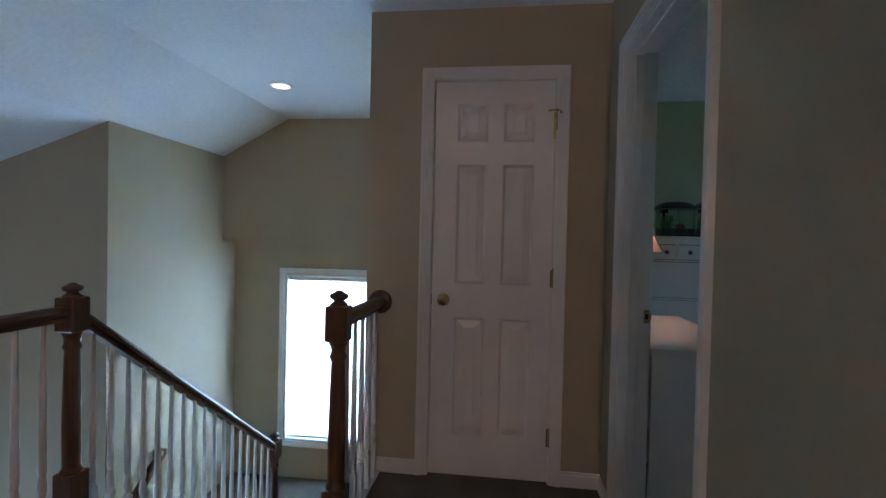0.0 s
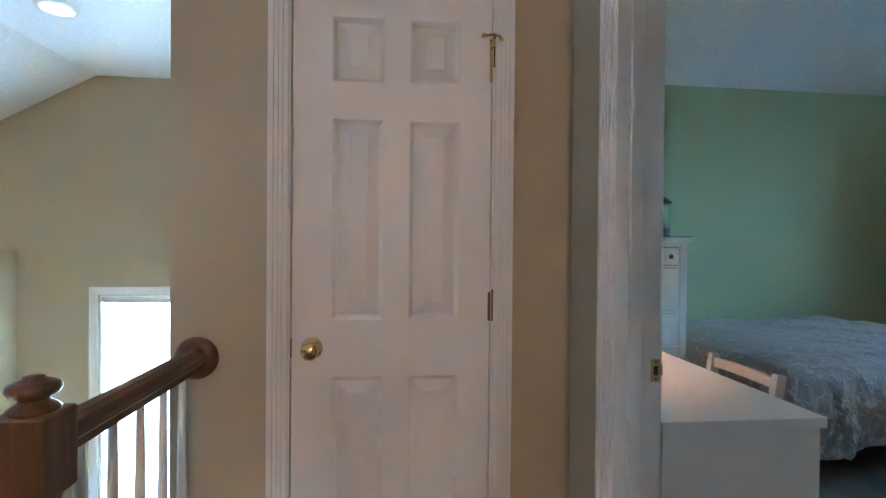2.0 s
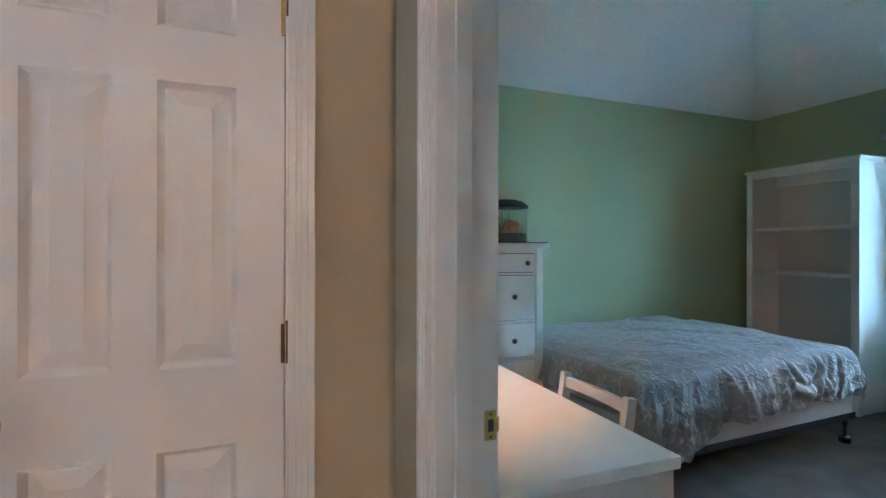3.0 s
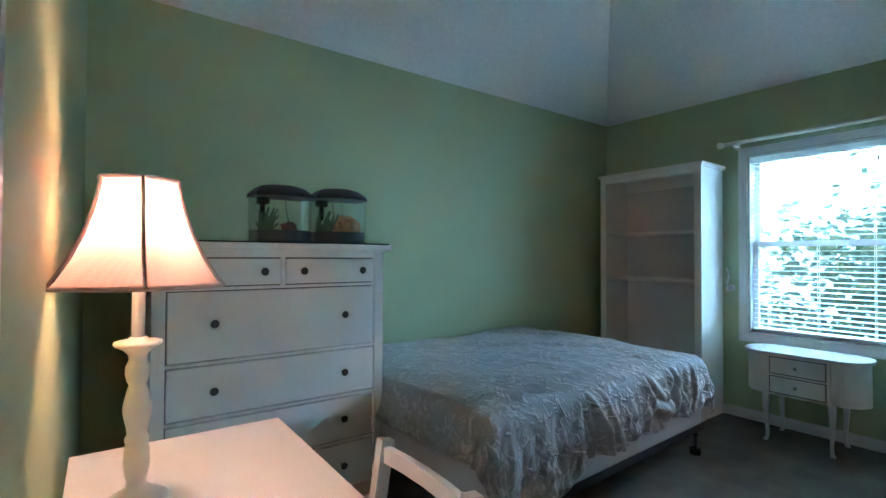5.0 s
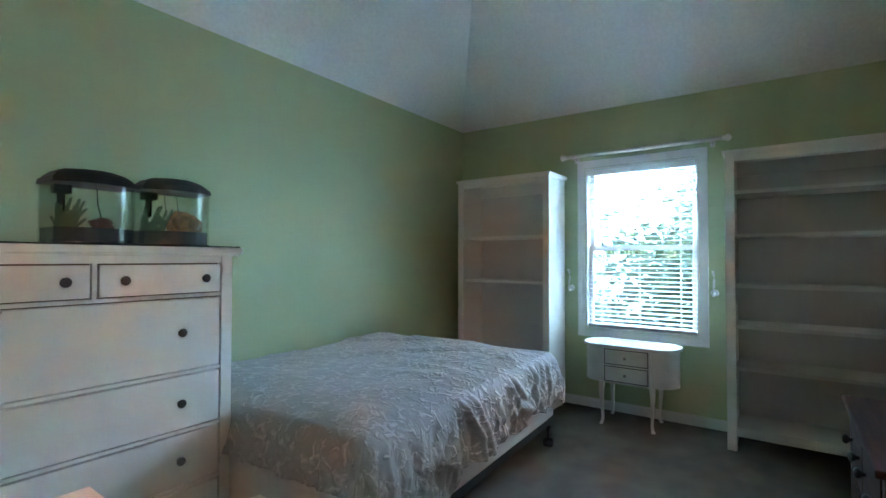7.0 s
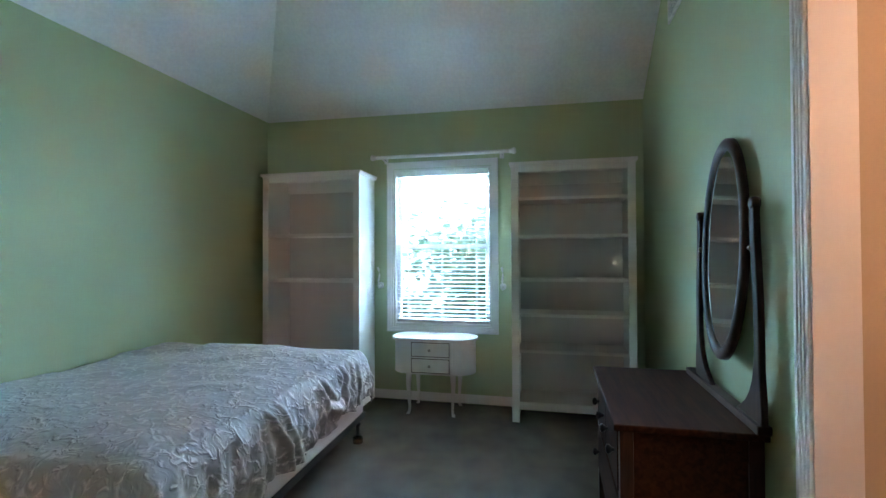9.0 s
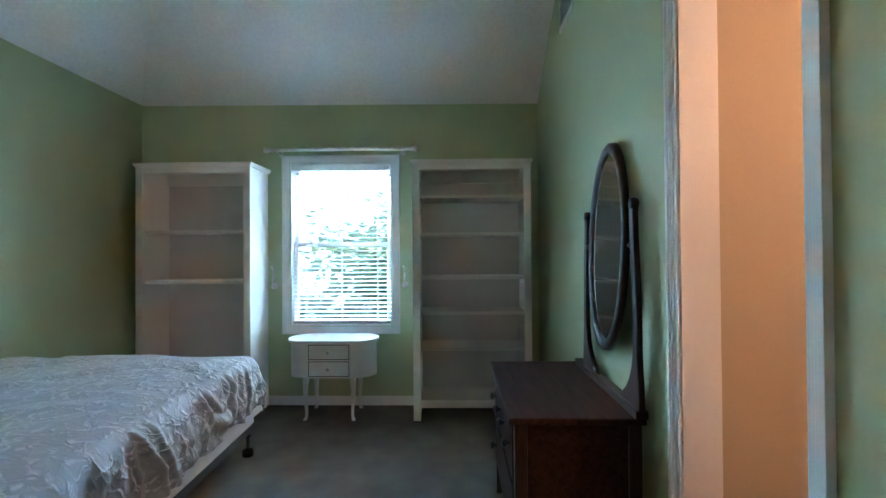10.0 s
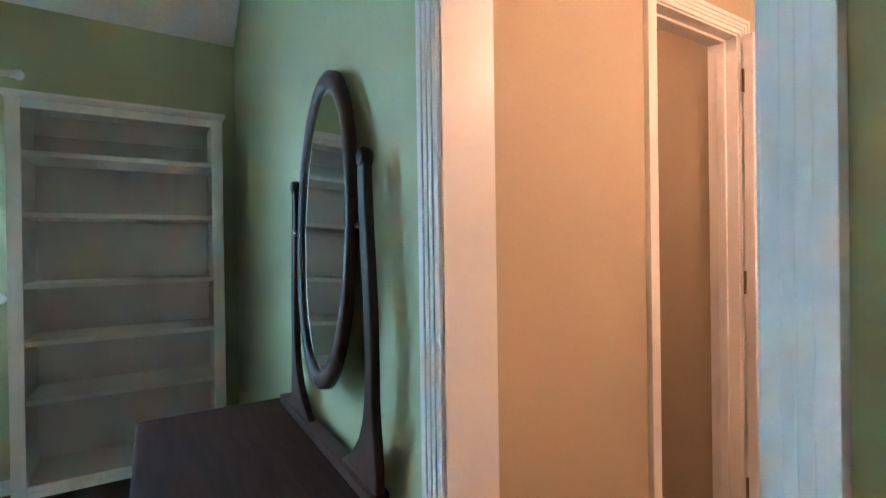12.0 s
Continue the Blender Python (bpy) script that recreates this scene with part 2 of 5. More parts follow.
structure("wall_hall_end", boxes((-0.72, -0.377 - 0.012, END_Y, END_Y + 0.115, 0, 2.4), (0.234 + 0.012, HALL_X, END_Y, END_Y + 0.115, 0, 2.4),
                                 (-0.389, 0.246, END_Y, END_Y + 0.115, 2.047, 2.4)), BEIGE, "beige painted hall end wall around a closet door", "wall")
structure("wall_closet_side", boxes((-0.72, -0.605, END_Y + 0.115, 4.9, LAND, 2.4), (-0.72, -0.605, 1.72, END_Y + 0.115, -2.7, -0.25), (-0.72, -0.605, END_Y + 0.115, 4.9, -2.7, LAND)), BEIGE, "beige painted wall beside the stairs", "wall")
structure("wall_hall_side", boxes((HALL_X, HALL_X + 0.056, -3.2, D0 - J, 0, 2.4), (HALL_X, HALL_X + 0.056, D1 + J, 2.6, 0, 2.4), (HALL_X, HALL_X + 0.056, D0 - J, D1 + J, DH + 0.012, 2.4)),
          BEIGE, "beige painted hall wall with the bedroom doorway", "wall")
structure("wall_west", boxes((HALL_X + 0.056, BED_X, BY0 - 0.05, D0 - J, 0, 3.7), (HALL_X + 0.056, BED_X, D1 + J, BY1 + 0.1, 0, 3.7), (HALL_X + 0.056, BED_X, D0 - J, D1 + J, DH + 0.012, 3.7)),
          GREEN, "sage green bedroom wall with the doorway", "wall")
structure("wall_north", boxes((HALL_X, BX1 + 0.15, BY1, BY1 + 0.12, 0, 3.8)), GREEN, "sage green bedroom wall behind the bed", "wall")
W0, W1, WZ0, WZ1 = 2.463, 3.333, 0.655, 2.03   # bedroom window opening
structure("wall_east", boxes((BX1, BX1 + 0.15, BY0 - 0.12, W0, 0, 3.8), (BX1, BX1 + 0.15, W1, BY1, 0, 3.8), (BX1, BX1 + 0.15, W0, W1, 0, WZ0), (BX1, BX1 + 0.15, W0, W1, WZ1, 3.8)),
          GREEN, "sage green bedroom wall with the window", "wall")
structure("wall_south", boxes((BED_X, C0 - J, BY0 - 0.06, BY0, 0, 3.8), (C1 + J, BX1, BY0 - 0.06, BY0, 0, 3.8), (C0 - J, C1 + J, BY0 - 0.06, BY0, DH + 0.012, 3.8)), GREEN,
          "sage green bedroom wall with a cased opening", "wall")

# bedroom ceiling: two slopes that meet on a hip, below a flat top
def bedroom_ceiling():
    bm = bmesh.new()
    kx, ky, z0, top = 0.66, 0.84, 2.50, 3.62
    zx, zy = z0, 2.56
    dx, dy = (top - zx) / kx, (top - zy) / ky
    v = lambda x, y, z: bm.verts.new((x, y, z))
    e, n, w, s = BX1 + 0.02, BY1 + 0.02, BED_X - 0.06, BY0 - 0.04
    a, b = v(e, n, z0 - 0.013), v(e, s, zx - 0.013)
    c, d = v(BX1 - dx, BY1 - dy, top), v(BX1 - dx, s, top)
    f, g = v(w, n, zy - 0.017), v(w, BY1 - dy, top)
    h = v(w, s, top)
    a.co.z = 2.52
    for q in ((a, b, d, c), (f, a, c, g), (g, c, d, h)):
        bm.faces.new(q)
    r = bmesh.ops.extrude_face_region(bm, geom=bm.faces[:])
    for x in r["geom"]:
        if isinstance(x, bmesh.types.BMVert):
            x.co.z += 0.2
    bmesh.ops.recalc_face_normals(bm, faces=bm.faces[:])
    return bm


structure("ceiling", bedroom_ceiling(), CEIL, "white textured vaulted bedroom ceiling", "ceiling")
structure("ceiling_hall", boxes((-2.17, 0.6, -3.2, 4.9, 2.40, 2.55)), CEIL, "white textured flat hall ceiling", "ceiling")
sl = 0.546
structure("ceiling_slope", extruded([(-2.17, 2.40), (-2.17, 2.6), (-2.85, 2.6 - 0.68 * sl), (-6.0, 2.6 - 0.68 * sl - 3.15 * 0.33), (-6.0, 2.40 - 0.68 * sl - 3.15 * 0.33), (-2.85, 2.40 - 0.68 * sl)], 8.1, "xz"), CEIL, "white textured sloping stair ceiling", "ceiling").location = (0, -3.2, 0)

# stairwell
SX0, SX1, SZ0, SZ1 = -2.275, -1.36, -0.93, 0.83
structure("wall_stair_far", boxes((-3.0, SX0, 4.73, 4.88, -2.7, 1.2), (SX1, -0.7, 4.73, 4.88, -2.7, 1.2), (SX0, SX1, 4.73, 4.88, -2.7, SZ0), (SX0, SX1, 4.73, 4.88, SZ1, 1.2)), BEIGE,
          "beige stairwell wall with a tall window", "wall")
structure("wall_stair_bulkhead", boxes((-2.86, -0.72, 4.50, 4.88, 1.17, 2.5)), BEIGE, "beige bulkhead above the stair window", "wall")
structure("wall_stair_left", boxes((-3.0, -2.85, 3.22, 4.88, -2.7, 2.3), (-6.0, -2.85, 3.07, 3.22, -2.7, 2.3)), BEIGE, "beige stairwell wall that turns a corner", "wall")
# unseen wall, added to keep outdoor light from leaking under the hall
structure("wall_light_block_hall", boxes((-1.75, -1.70, -3.2, 1.70, -2.7, -0.25), (-1.75, -0.60, 1.66, 1.70, -2.7, -0.25)), BEIGE, "unseen beige wall that stops stray light below the hall floor", "wall")
# unseen wall, added so that no daylight shows round the closet door
structure("wall_light_block_closet", boxes((-0.605, 0.60, 4.75, 4.9, -2.7, 2.4)), BEIGE, "unseen beige wall that stops stray light behind the hall closet", "wall")
structure("wall_loft_far", boxes((-4.75, -4.6, -3.2, 3.2, -2.7, 1.6), (-4.6, 0.6, -3.35, -3.2, -2.7, 2.5)), BEIGE, "beige walls that close the loft", "wall")

# vestibule beyond the cased opening
V0, V1 = 0.26, -0.25
structure("wall_vestibule", boxes((2.5, 2.61, V0 + J, BY0 - 0.115, 0, 2.4), (2.5, 2.61, -1.0, V1 - J, 0, 2.4), (2.5, 2.61, V1 - J, V0 + J, DH + J, 2.4)), BEIGE, "beige vestibule wall with a closet opening", "wall")
structure("wall_vestibule_west", boxes((1.0, 1.1, -1.0, BY0 - 0.115, 0, 2.4)), BEIGE, "beige vestibule side wall", "wall")
structure("wall_vestibule_back", boxes((1.0, 3.5, -1.1, -1.0, 0, 2.4)), BEIGE, "beige vestibule back wall", "wall")
structure("wall_linen_closet", boxes((3.4, 3.5, -1.0, BY0 - 0.115, 0, 2.4), (2.612, 3.4, -0.372, -0.272, 0, 2.4)), BEIGE, "beige inner walls of the linen closet", "wall")
structure("wall_vestibule_inner", boxes((1.0, C0 - J, BY0 - 0.115, BY0 - 0.06, 0, 2.4), (C1 + J, 3.5, BY0 - 0.115, BY0 - 0.06, 0, 2.4), (C0 - J, C1 + J, BY0 - 0.115, BY0 - 0.06, DH + 0.012, 2.4)), BEIGE, "beige inner face of the vestibule", "wall")
structure("ceiling_vestibule", boxes((1.0, 3.5, -1.1, BY0 - 0.06, 2.4, 2.5)), CEIL, "white vestibule ceiling", "ceiling")
structure("backdrop", boxes((13.5, 14, -11, 25, -2.95, 9)), SKYGLOW_E, "bright white sky beyond the bedroom window", "sky")
structure("backdrop", boxes((-60, 30, 55, 55.5, -3, 40)), SKYGLOW, "pale bright sky beyond the windows", "sky")
GRASS = material("dry_lawn_grass", (0.17, 0.20, 0.09), 0.9, vary=0.3, scale=0.6, fine=0.3, fine_scale=30, bump=0.5)
structure("ground", boxes((-300, 300, -300, 300, -3.2, -2.95)), GRASS, "green lawn around the house", "ground")


# door casings: stepped layers (offset in, offset out, thickness)
LAYERS = ((0.006, 0.022, 0.010), (0.022, 0.034, 0.0135), (0.034, 0.047, 0.0165), (0.047, 0.064, 0.020))


def casing(name, plane, at, side, a0, a1, top, label, base=0.0, sill=False):
    """Casing round an opening a0..a1 on a wall; plane 'y' or 'x': the wall's axis, side: the way it faces."""
    rs = []
    for o0, o1, th in LAYERS:
        lo, hi = (at, at + th * side) if side > 0 else (at + th * side, at)
        bars = [(a0 - o1, a0 - o0, base - (o1 if sill else 0), top + o1), (a1 + o0, a1 + o1, base - (o1 if sill else 0), top + o1), (a0 - o0, a1 + o0, top + o0, top + o1)]
        if sill:
            bars.append((a0 - o0, a1 + o0, base - o1, base - o0))
        for p, q, z0, z1 in bars:
            rs.append((p, q, lo, hi, z0, z1) if plane == "y" else (lo, hi, p, q, z0, z1))
    return structure(name, boxes(*rs, bevel=0.002, seg=2), TRIM, label, "trim")


def jamb(name, plane, n0, n1, a0, a1, top, label, stop=None):
    """Jamb boards that line an opening through a wall from n0 to n1, with a door stop."""
    t = 0.012
    bars = [(a0 - t, a0, 0, top), (a1, a1 + t, 0, top), (a0 - t, a1 + t, top, top + t)]
    rs = [(p, q, n0, n1, z0, z1) if plane == "y" else (n0, n1, p, q, z0, z1) for p, q, z0, z1 in bars]
    if stop:
        s0, s1 = stop
        for p, q, z0, z1 in [(a0, a0 + 0.010, 0, top - 0.01), (a1 - 0.010, a1, 0, top - 0.01), (a0, a1, top - 0.01, top)]:
            rs.append((p, q, s0, s1, z0, z1) if plane == "y" else (s0, s1, p, q, z0, z1))
    return structure(name, boxes(*rs, bevel=0.001, seg=1), TRIM, label, "trim")


casing("trim_closet_door", "y", END_Y, -1, -0.377, 0.234, DH, "white stepped casing round the hall closet door")
jamb("jamb_closet_door", "y", END_Y - 0.002, END_Y + 0.117, -0.377, 0.234, DH, "white jamb of the hall closet door", (END_Y + 0.045, END_Y + 0.075))
casing("trim_bedroom_door_hall", "x", HALL_X, -1, D0, D1, DH, "white stepped casing of the bedroom doorway in the hall")
casing("trim_bedroom_door_room", "x", BED_X, 1, D0, D1, DH, "white stepped casing of the bedroom doorway in the room")
jamb("jamb_bedroom_door", "x", HALL_X - 0.002, BED_X + 0.002, D0, D1, DH, "white jamb of the bedroom doorway", (HALL_X + 0.035, HALL_X + 0.068))
casing("trim_vestibule", "y", BY0, 1, C0, C1, DH, "white stepped casing of the vestibule opening")
jamb("jamb_vestibule", "y", BY0 - 0.117, BY0 + 0.002, C0, C1, DH, "white jamb of the vestibule opening")
casing("trim_linen_closet", "x", 2.5, -1, V1, V0, DH, "white casing of the closet opening in the vestibule")
jamb("jamb_linen_closet", "x", 2.498, 2.612, V1, V0, DH, "white jamb of the closet opening", (2.54, 2.57))


def baseboard(name, runs, label):
    """Baseboards: (x0, x1, y0, y1) footprints with a stepped top."""
    rs = []
    for x0, x1, y0, y1 in runs:
        rs.append((x0, x1, y0, y1, 0.0, 0.062))
        dx = (x1 - x0) * 0.3 if x1 - x0 < 0.05 else 0
        dy = (y1 - y0) * 0.3 if y1 - y0 < 0.05 else 0
        rs.append((x0 + dx, x1 - dx, y0 + dy, y1 - dy, 0.062, 0.078))
    return structure(name, boxes(*rs, bevel=0.0015, seg=1), TRIM, label, "baseboard")


B = 0.013
baseboard("baseboard_hall", [(-0.72, -0.44, END_Y - B, END_Y), (0.297, HALL_X, END_Y - B, END_Y), (HALL_X - B, HALL_X, 2.153, END_Y - B), (HALL_X - B, HALL_X, -3.2, 1.222)], "white baseboard along the hall walls")
baseboard("baseboard_bedroom", [(BX1 - B, BX1, BY0, BY1), (BED_X, BX1 - B, BY1 - B, BY1), (2.313, BX1 - B, BY0, BY0 + B), (BED_X, 1.657, BY0, BY0 + B), (BED_X, BED_X + B, 2.153, BY1 - B)], "white baseboard along the bedroom walls")
baseboard("baseboard_vestibule", [(2.614, 3.4, -0.272, -0.259), (2.5 - B, 2.5, 0.323, BY0 - 0.12), (1.1, 1.1 + B, -1.0, BY0 - 0.12)], "white baseboard along the vestibule walls")


def panel_door(name, width, height, m, label, panels_x, panels_z, thick=0.035, hardware=None):
    """A six-panel door; hinge edge at x = width, front towards -y."""
    root = thing(name, m, label, "door", kind="structure")
    bm = bmesh.new()
    xs = sorted({0.0, width, *[v for p in panels_x for v in p]})
    zs = sorted({0.0, height, *[v for p in panels_z for v in p]})
    for face_y, flip in ((0.0, False), (thick, True)):
        grid = [[bm.verts.new((x, face_y, z)) for x in xs] for z in zs]
        sunk = []
        for j in range(len(zs) - 1):
            for i in range(len(xs) - 1):
                q = (grid[j][i], grid[j][i + 1], grid[j + 1][i + 1], grid[j + 1][i])
                f = bm.faces.new(q if not flip else q[::-1])
                if any(abs(a - xs[i]) < 1e-6 for a, _ in panels_x) and any(abs(a - zs[j]) < 1e-6 for a, _ in panels_z):
                    sunk.append(f)
        bm.normal_update()
        for th, dp in ((0.003, -0.004), (0.009, -0.011), (0.005, 0.0), (0.030, 0.011), (0.0015, 0.0015)):
            bmesh.ops.inset_individual(bm, faces=sunk, thickness=th, depth=dp, use_even_offset=True)
    ring = [(0, 0), (width, 0), (width, height), (0, height)]
    for k in range(4):
        (x0, z0), (x1, z1) = ring[k], ring[(k + 1) % 4]
        bm.faces.new([bm.verts.new(c) for c in ((x0, 0, z0), (x0, thick, z0), (x1, thick, z1), (x1, 0, z1))])
    bmesh.ops.remove_doubles(bm, verts=bm.verts[:], dist=1e-5)
    bmesh.ops.recalc_face_normals(bm, faces=bm.faces[:])
    part("leaf", bm, DOORW, root)
    return root


PX, PZ = ((0.118, 0.272), (0.352, 0.506)), ((0.205, 0.815), (0.99, 1.60), (1.715, 1.91))
KNOB_PROFILE = [(0.032, 0.0), (0.032, 0.004), (0.026, 0.008), (0.011, 0.011), (0.010, 0.026), (0.018, 0.031), (0.026, 0.039), (0.0275, 0.048), (0.024, 0.058), (0.014, 0.063), (0.0, 0.064)]


def hinge(parent, x, y, z, h=0.089, mat=None):
    bm = boxes((x - 0.012, x + 0.002, y - 0.001, y + 0.002, z, z + h))
    turned([(0.0055, 0), (0.0055, h)], 10, bm, (x + 0.003, y - 0.005, z))
    turned([(0.004, 0), (0.0065, 0.002), (0.0065, 0.006), (0.003, 0.009)], 10, bm, (x + 0.003, y - 0.005, z + h))
    return part("hinge", bm, mat or OLDBRASS, parent, "aged brass hinge")


door = panel_door("door_1", 0.605, 2.022, pose(-0.374, END_Y + 0.006, 0.010), "white six-panel hall closet door, closed", PX, PZ)
k = part("knob", turned(KNOB_PROFILE, 28), BRASS, door, "polished brass door knob", smooth=True)
k.matrix_basis = pose(0.062, -0.0005, 0.905, 90)
part("latch_plate", boxes((-0.0025, 0.001, -0.003, 0.012, 0.878, 0.935)), OLDBRASS, door)
for hz in (0.18, 0.985, 1.775):
    hinge(door, 0.611, -0.001, hz)
bm = boxes((0.598, 0.612, -0.006, -0.001, 1.73, 1.845), bevel=0.002)
turned([(0.007, 0), (0.007, 0.025)], 12, bm, (0.606, -0.012, 1.835))
swept(circle(0.004, 8), [(0.580, -0.018, 1.868), (0.606, -0.020, 1.872), (0.632, -0.016, 1.866)], bm)
turned([(0.008, 0), (0.009, 0.004), (0.006, 0.010)], 12, bm, (0.576, -0.020, 1.862))
turned([(0.007, 0), (0.008, 0.004), (0.006, 0.010)], 12, bm, (0.632, -0.016, 1.852))
part("door_stop", bm, BRASS, door, "brass hinge pin door stop")

SWING = 8.0
door = panel_door("door_2", 0.795, 2.022, pose(BED_X + 0.004, D0 + 0.012, 0.012, 0, 0, SWING) @ pose(0.795, 0.0, 0, 0, 0, 180), "white bedroom door standing open along the wall",
                  ((0.125, 0.345), (0.450, 0.670)), PZ)
for side in (1, -1):
    k = part("knob", turned(KNOB_PROFILE, 24), BRASS, door, "polished brass door knob", smooth=True)
    k.matrix_basis = pose(0.062, 0.0355, 0.905, -90) if side > 0 else pose(0.062, -0.0005, 0.905, 90)

strike = thing("strike_plate", pose(0, 0, 0), "brass strike plate set in the doorway jamb", "strike plate")
STRIKE = material("worn_yellow_brass", (0.50, 0.37, 0.17), 0.32, 1.0, vary=0.15, scale=60)
part("plate", boxes((BED_X - 0.024, BED_X + 0.002, D1 - 0.003, D1 - 0.0005, 0.885, 0.943), bevel=0.001, seg=1), STRIKE, strike)
part("lip", swept([(-0.0008, -0.014), (0.0008, -0.014), (0.0008, 0.014), (-0.0008, 0.014)], [(BED_X, D1 - 0.002, 0.914), (BED_X + 0.005, D1 - 0.002, 0.914), (BED_X + 0.009, D1 + 0.002, 0.914)]), STRIKE, strike, "curved brass lip")
# no hole is cut: a black patch paints the shade inside it
part("latch_hole_shade", boxes((BED_X - 0.017, BED_X - 0.005, D1 - 0.0036, D1 - 0.0028, 0.902, 0.926)), BLACKM, strike, "black patch drawn as the shade in the latch hole")
for z in (0.892, 0.936):
    sw = part("screw", turned([(0.0035, 0), (0.003, 0.001), (0.0, 0.0012)], 10), OLDBRASS, strike)
    sw.matrix_basis = pose(BED_X - 0.011, D1 - 0.003, z, 90)

leaf = thing("door_3", pose(2.488, V1 - 0.006, 0.012, 0, 0, -90), "white closet door folded back against the vestibule wall", "door", kind="structure")
part("leaf", boxes((0, 0.5, -0.045, -0.010, 0, 2.02), bevel=0.002), DOORW, leaf)
for hz in (0.22, 1.02, 1.80):
    part("hinge", boxes((-0.012, 0.012, -0.014, -0.008, hz, hz + 0.09), bevel=0.003), OLDBRASS, leaf, "aged brass hinge")

# ---- stairs ----
stairs = thing("staircase", pose(0, 0, 0), "carpeted straight stair flight with white skirts", "staircase", kind="structure")
RUN, RISE = 1.74 / 6, 1.33 / 7
tread_bm = boxes((-1.72, -0.725, 0, RUN + 0.03, -RISE - 0.12, -RISE), bevel=0.01)
first = part("step", tread_bm, CARPET, stairs)
first.location = (0, 1.72, 0)
for i in range(1, 6):
    ob = new("step", first.data)
    ob.parent = stairs
    ob.location = (0, 1.72 + RUN * i, -RISE * i)
for x0 in (-1.80, -0.724):
    part("skirt", extruded([(1.70, 0.012), (1.70, -0.25), (3.47, -1.33 - 0.2), (3.47, LAND + 0.02), (1.76, 0.012)], 0.02 if x0 > -1 else 0.06, "yz"), TRIM, stairs, "white painted stair skirt").location = (x0, 0, 0)
structure("trim_floor_edge", boxes((-0.690, -0.625, 1.70, END_Y - 0.014, -0.26, 0.012), (-1.80, -1.69, -3.2, 1.70, -0.26, 0.012), bevel=0.003), TRIM, "white fascia along the open floor edge", "trim")

lower = thing("staircase_lower", pose(0, 0, 0), "carpeted lower stair flight below the landing", "staircase", kind="structure")
lo_bm = boxes((-2.83, -1.82, -0.29, 0, -RISE - 0.12, -RISE), bevel=0.01)
one = part("step", lo_bm, CARPET, lower)
one.location = (0, 3.46, LAND)
for i in range(1, 6):
    ob = new("step", one.data)
    ob.parent = lower
    ob.location = (0, 3.46 - 0.27 * i, LAND - RISE * i)

NEWEL_TOP = [(0.034, 0.0), (0.036, 0.006), (0.030, 0.012), (0.021, 0.018), (0.021, 0.024), (0.033, 0.030), (0.037, 0.038), (0.035, 0.046), (0.024, 0.052), (0.015, 0.056), (0.014, 0.060), (0.003, 0.062)]
NEWEL_POST = [(0.040, 0.0), (0.041, 0.010), (0.034, 0.022), (0.031, 0.034), (0.033, 0.05), (0.0345, 0.18), (0.032, 0.32), (0.0285, 0.46), (0.027, 0.505), (0.031, 0.512), (0.035, 0.522),
              (0.031, 0.532), (0.028, 0.538), (0.029, 0.560), (0.036, 0.572), (0.039, 0.585)]


def newel(m, label, low=-0.02):
    root = thing("newel_post", m, label, "newel post", "stair newels")
    w = 0.043
    part("base_block", boxes((-w, w, -w, w, low, 0.235), bevel=0.004), OAK, root)
    part("column", turned([(r, z + 0.232) for r, z in NEWEL_POST], 28), OAK, root, smooth=True)
    part("rail_block", boxes((-w, w, -w, w, 0.815, 0.955), bevel=0.009, seg=3), OAK, root)
    part("finial", turned([(r * 1.02, z + 0.953) for r, z in NEWEL_TOP], 28), OAK, root, smooth=True)
    return root


RAIL = [(-0.022, -0.030), (-0.020, -0.016), (-0.031, -0.006), (-0.033, 0.008), (-0.026, 0.022), (-0.012, 0.029), (0.012, 0.029), (0.026, 0.022), (0.033, 0.008), (0.031, -0.006), (0.020, -0.016), (0.022, -0.030)]


def baluster(parent, x, y, z0, z1, shared={}):
    key = round(z1 - z0, 3)
    if key not in shared:
        h = z1 - z0
        bm = boxes((-0.016, 0.016, -0.016, 0.016, 0, 0.17), bevel=0.002, seg=1)
        turned([(0.013, 0.165), (0.016, 0.175), (0.011, 0.187), (0.0155, 0.20), (0.0175, 0.225), (0.014, 0.255), (0.010, 0.27), (0.0145, 0.28), (0.0155, 0.30), (0.012, h * 0.7), (0.009, h)], 12, bm)
        ob = part("baluster", bm, TRIM, parent)
        shared[key] = ob.data
    else:
        ob = new("baluster", shared[key])
        ob.parent = parent
    ob.location = (x, y, z0)
    return ob


NLX, NLY = -1.752, 1.70
newel(pose(NLX, NLY, 0), "brown turned oak newel post at the stair head")
newel(pose(-0.648, 1.765, 0), "brown turned oak newel post by the closet wall")
newel(pose(NLX, 3.475, LAND), "brown turned oak newel post on the landing")

guard = thing("wall_guard_rail", pose(0, 0, 0), "short oak guard rail with white balusters", "railing")
part("handrail", swept(RAIL, [(-0.648, 1.807, 0.893), (-0.642, END_Y - 0.018, 0.893)]), OAK_Y, guard)
r = part("rosette", turned([(0.062, 0), (0.062, 0.008), (0.052, 0.014), (0.045, 0.019), (0.0, 0.0195)], 32), OAK, guard, smooth=True)
r.matrix_basis = pose(-0.642, END_Y - 0.0005, 0.893, 90)
for i in range(5):
    baluster(guard, -0.648 + 0.001 * i, 1.875 + 0.105 * i, 0.012, 0.865)

loft = thing("loft_railing", pose(0, 0, 0), "level oak railing with white balusters beside the stairs", "railing")
part("handrail", swept(RAIL, [(NLX, NLY - 0.042, 0.893), (NLX, -3.19, 0.893)]), OAK_Y, loft)
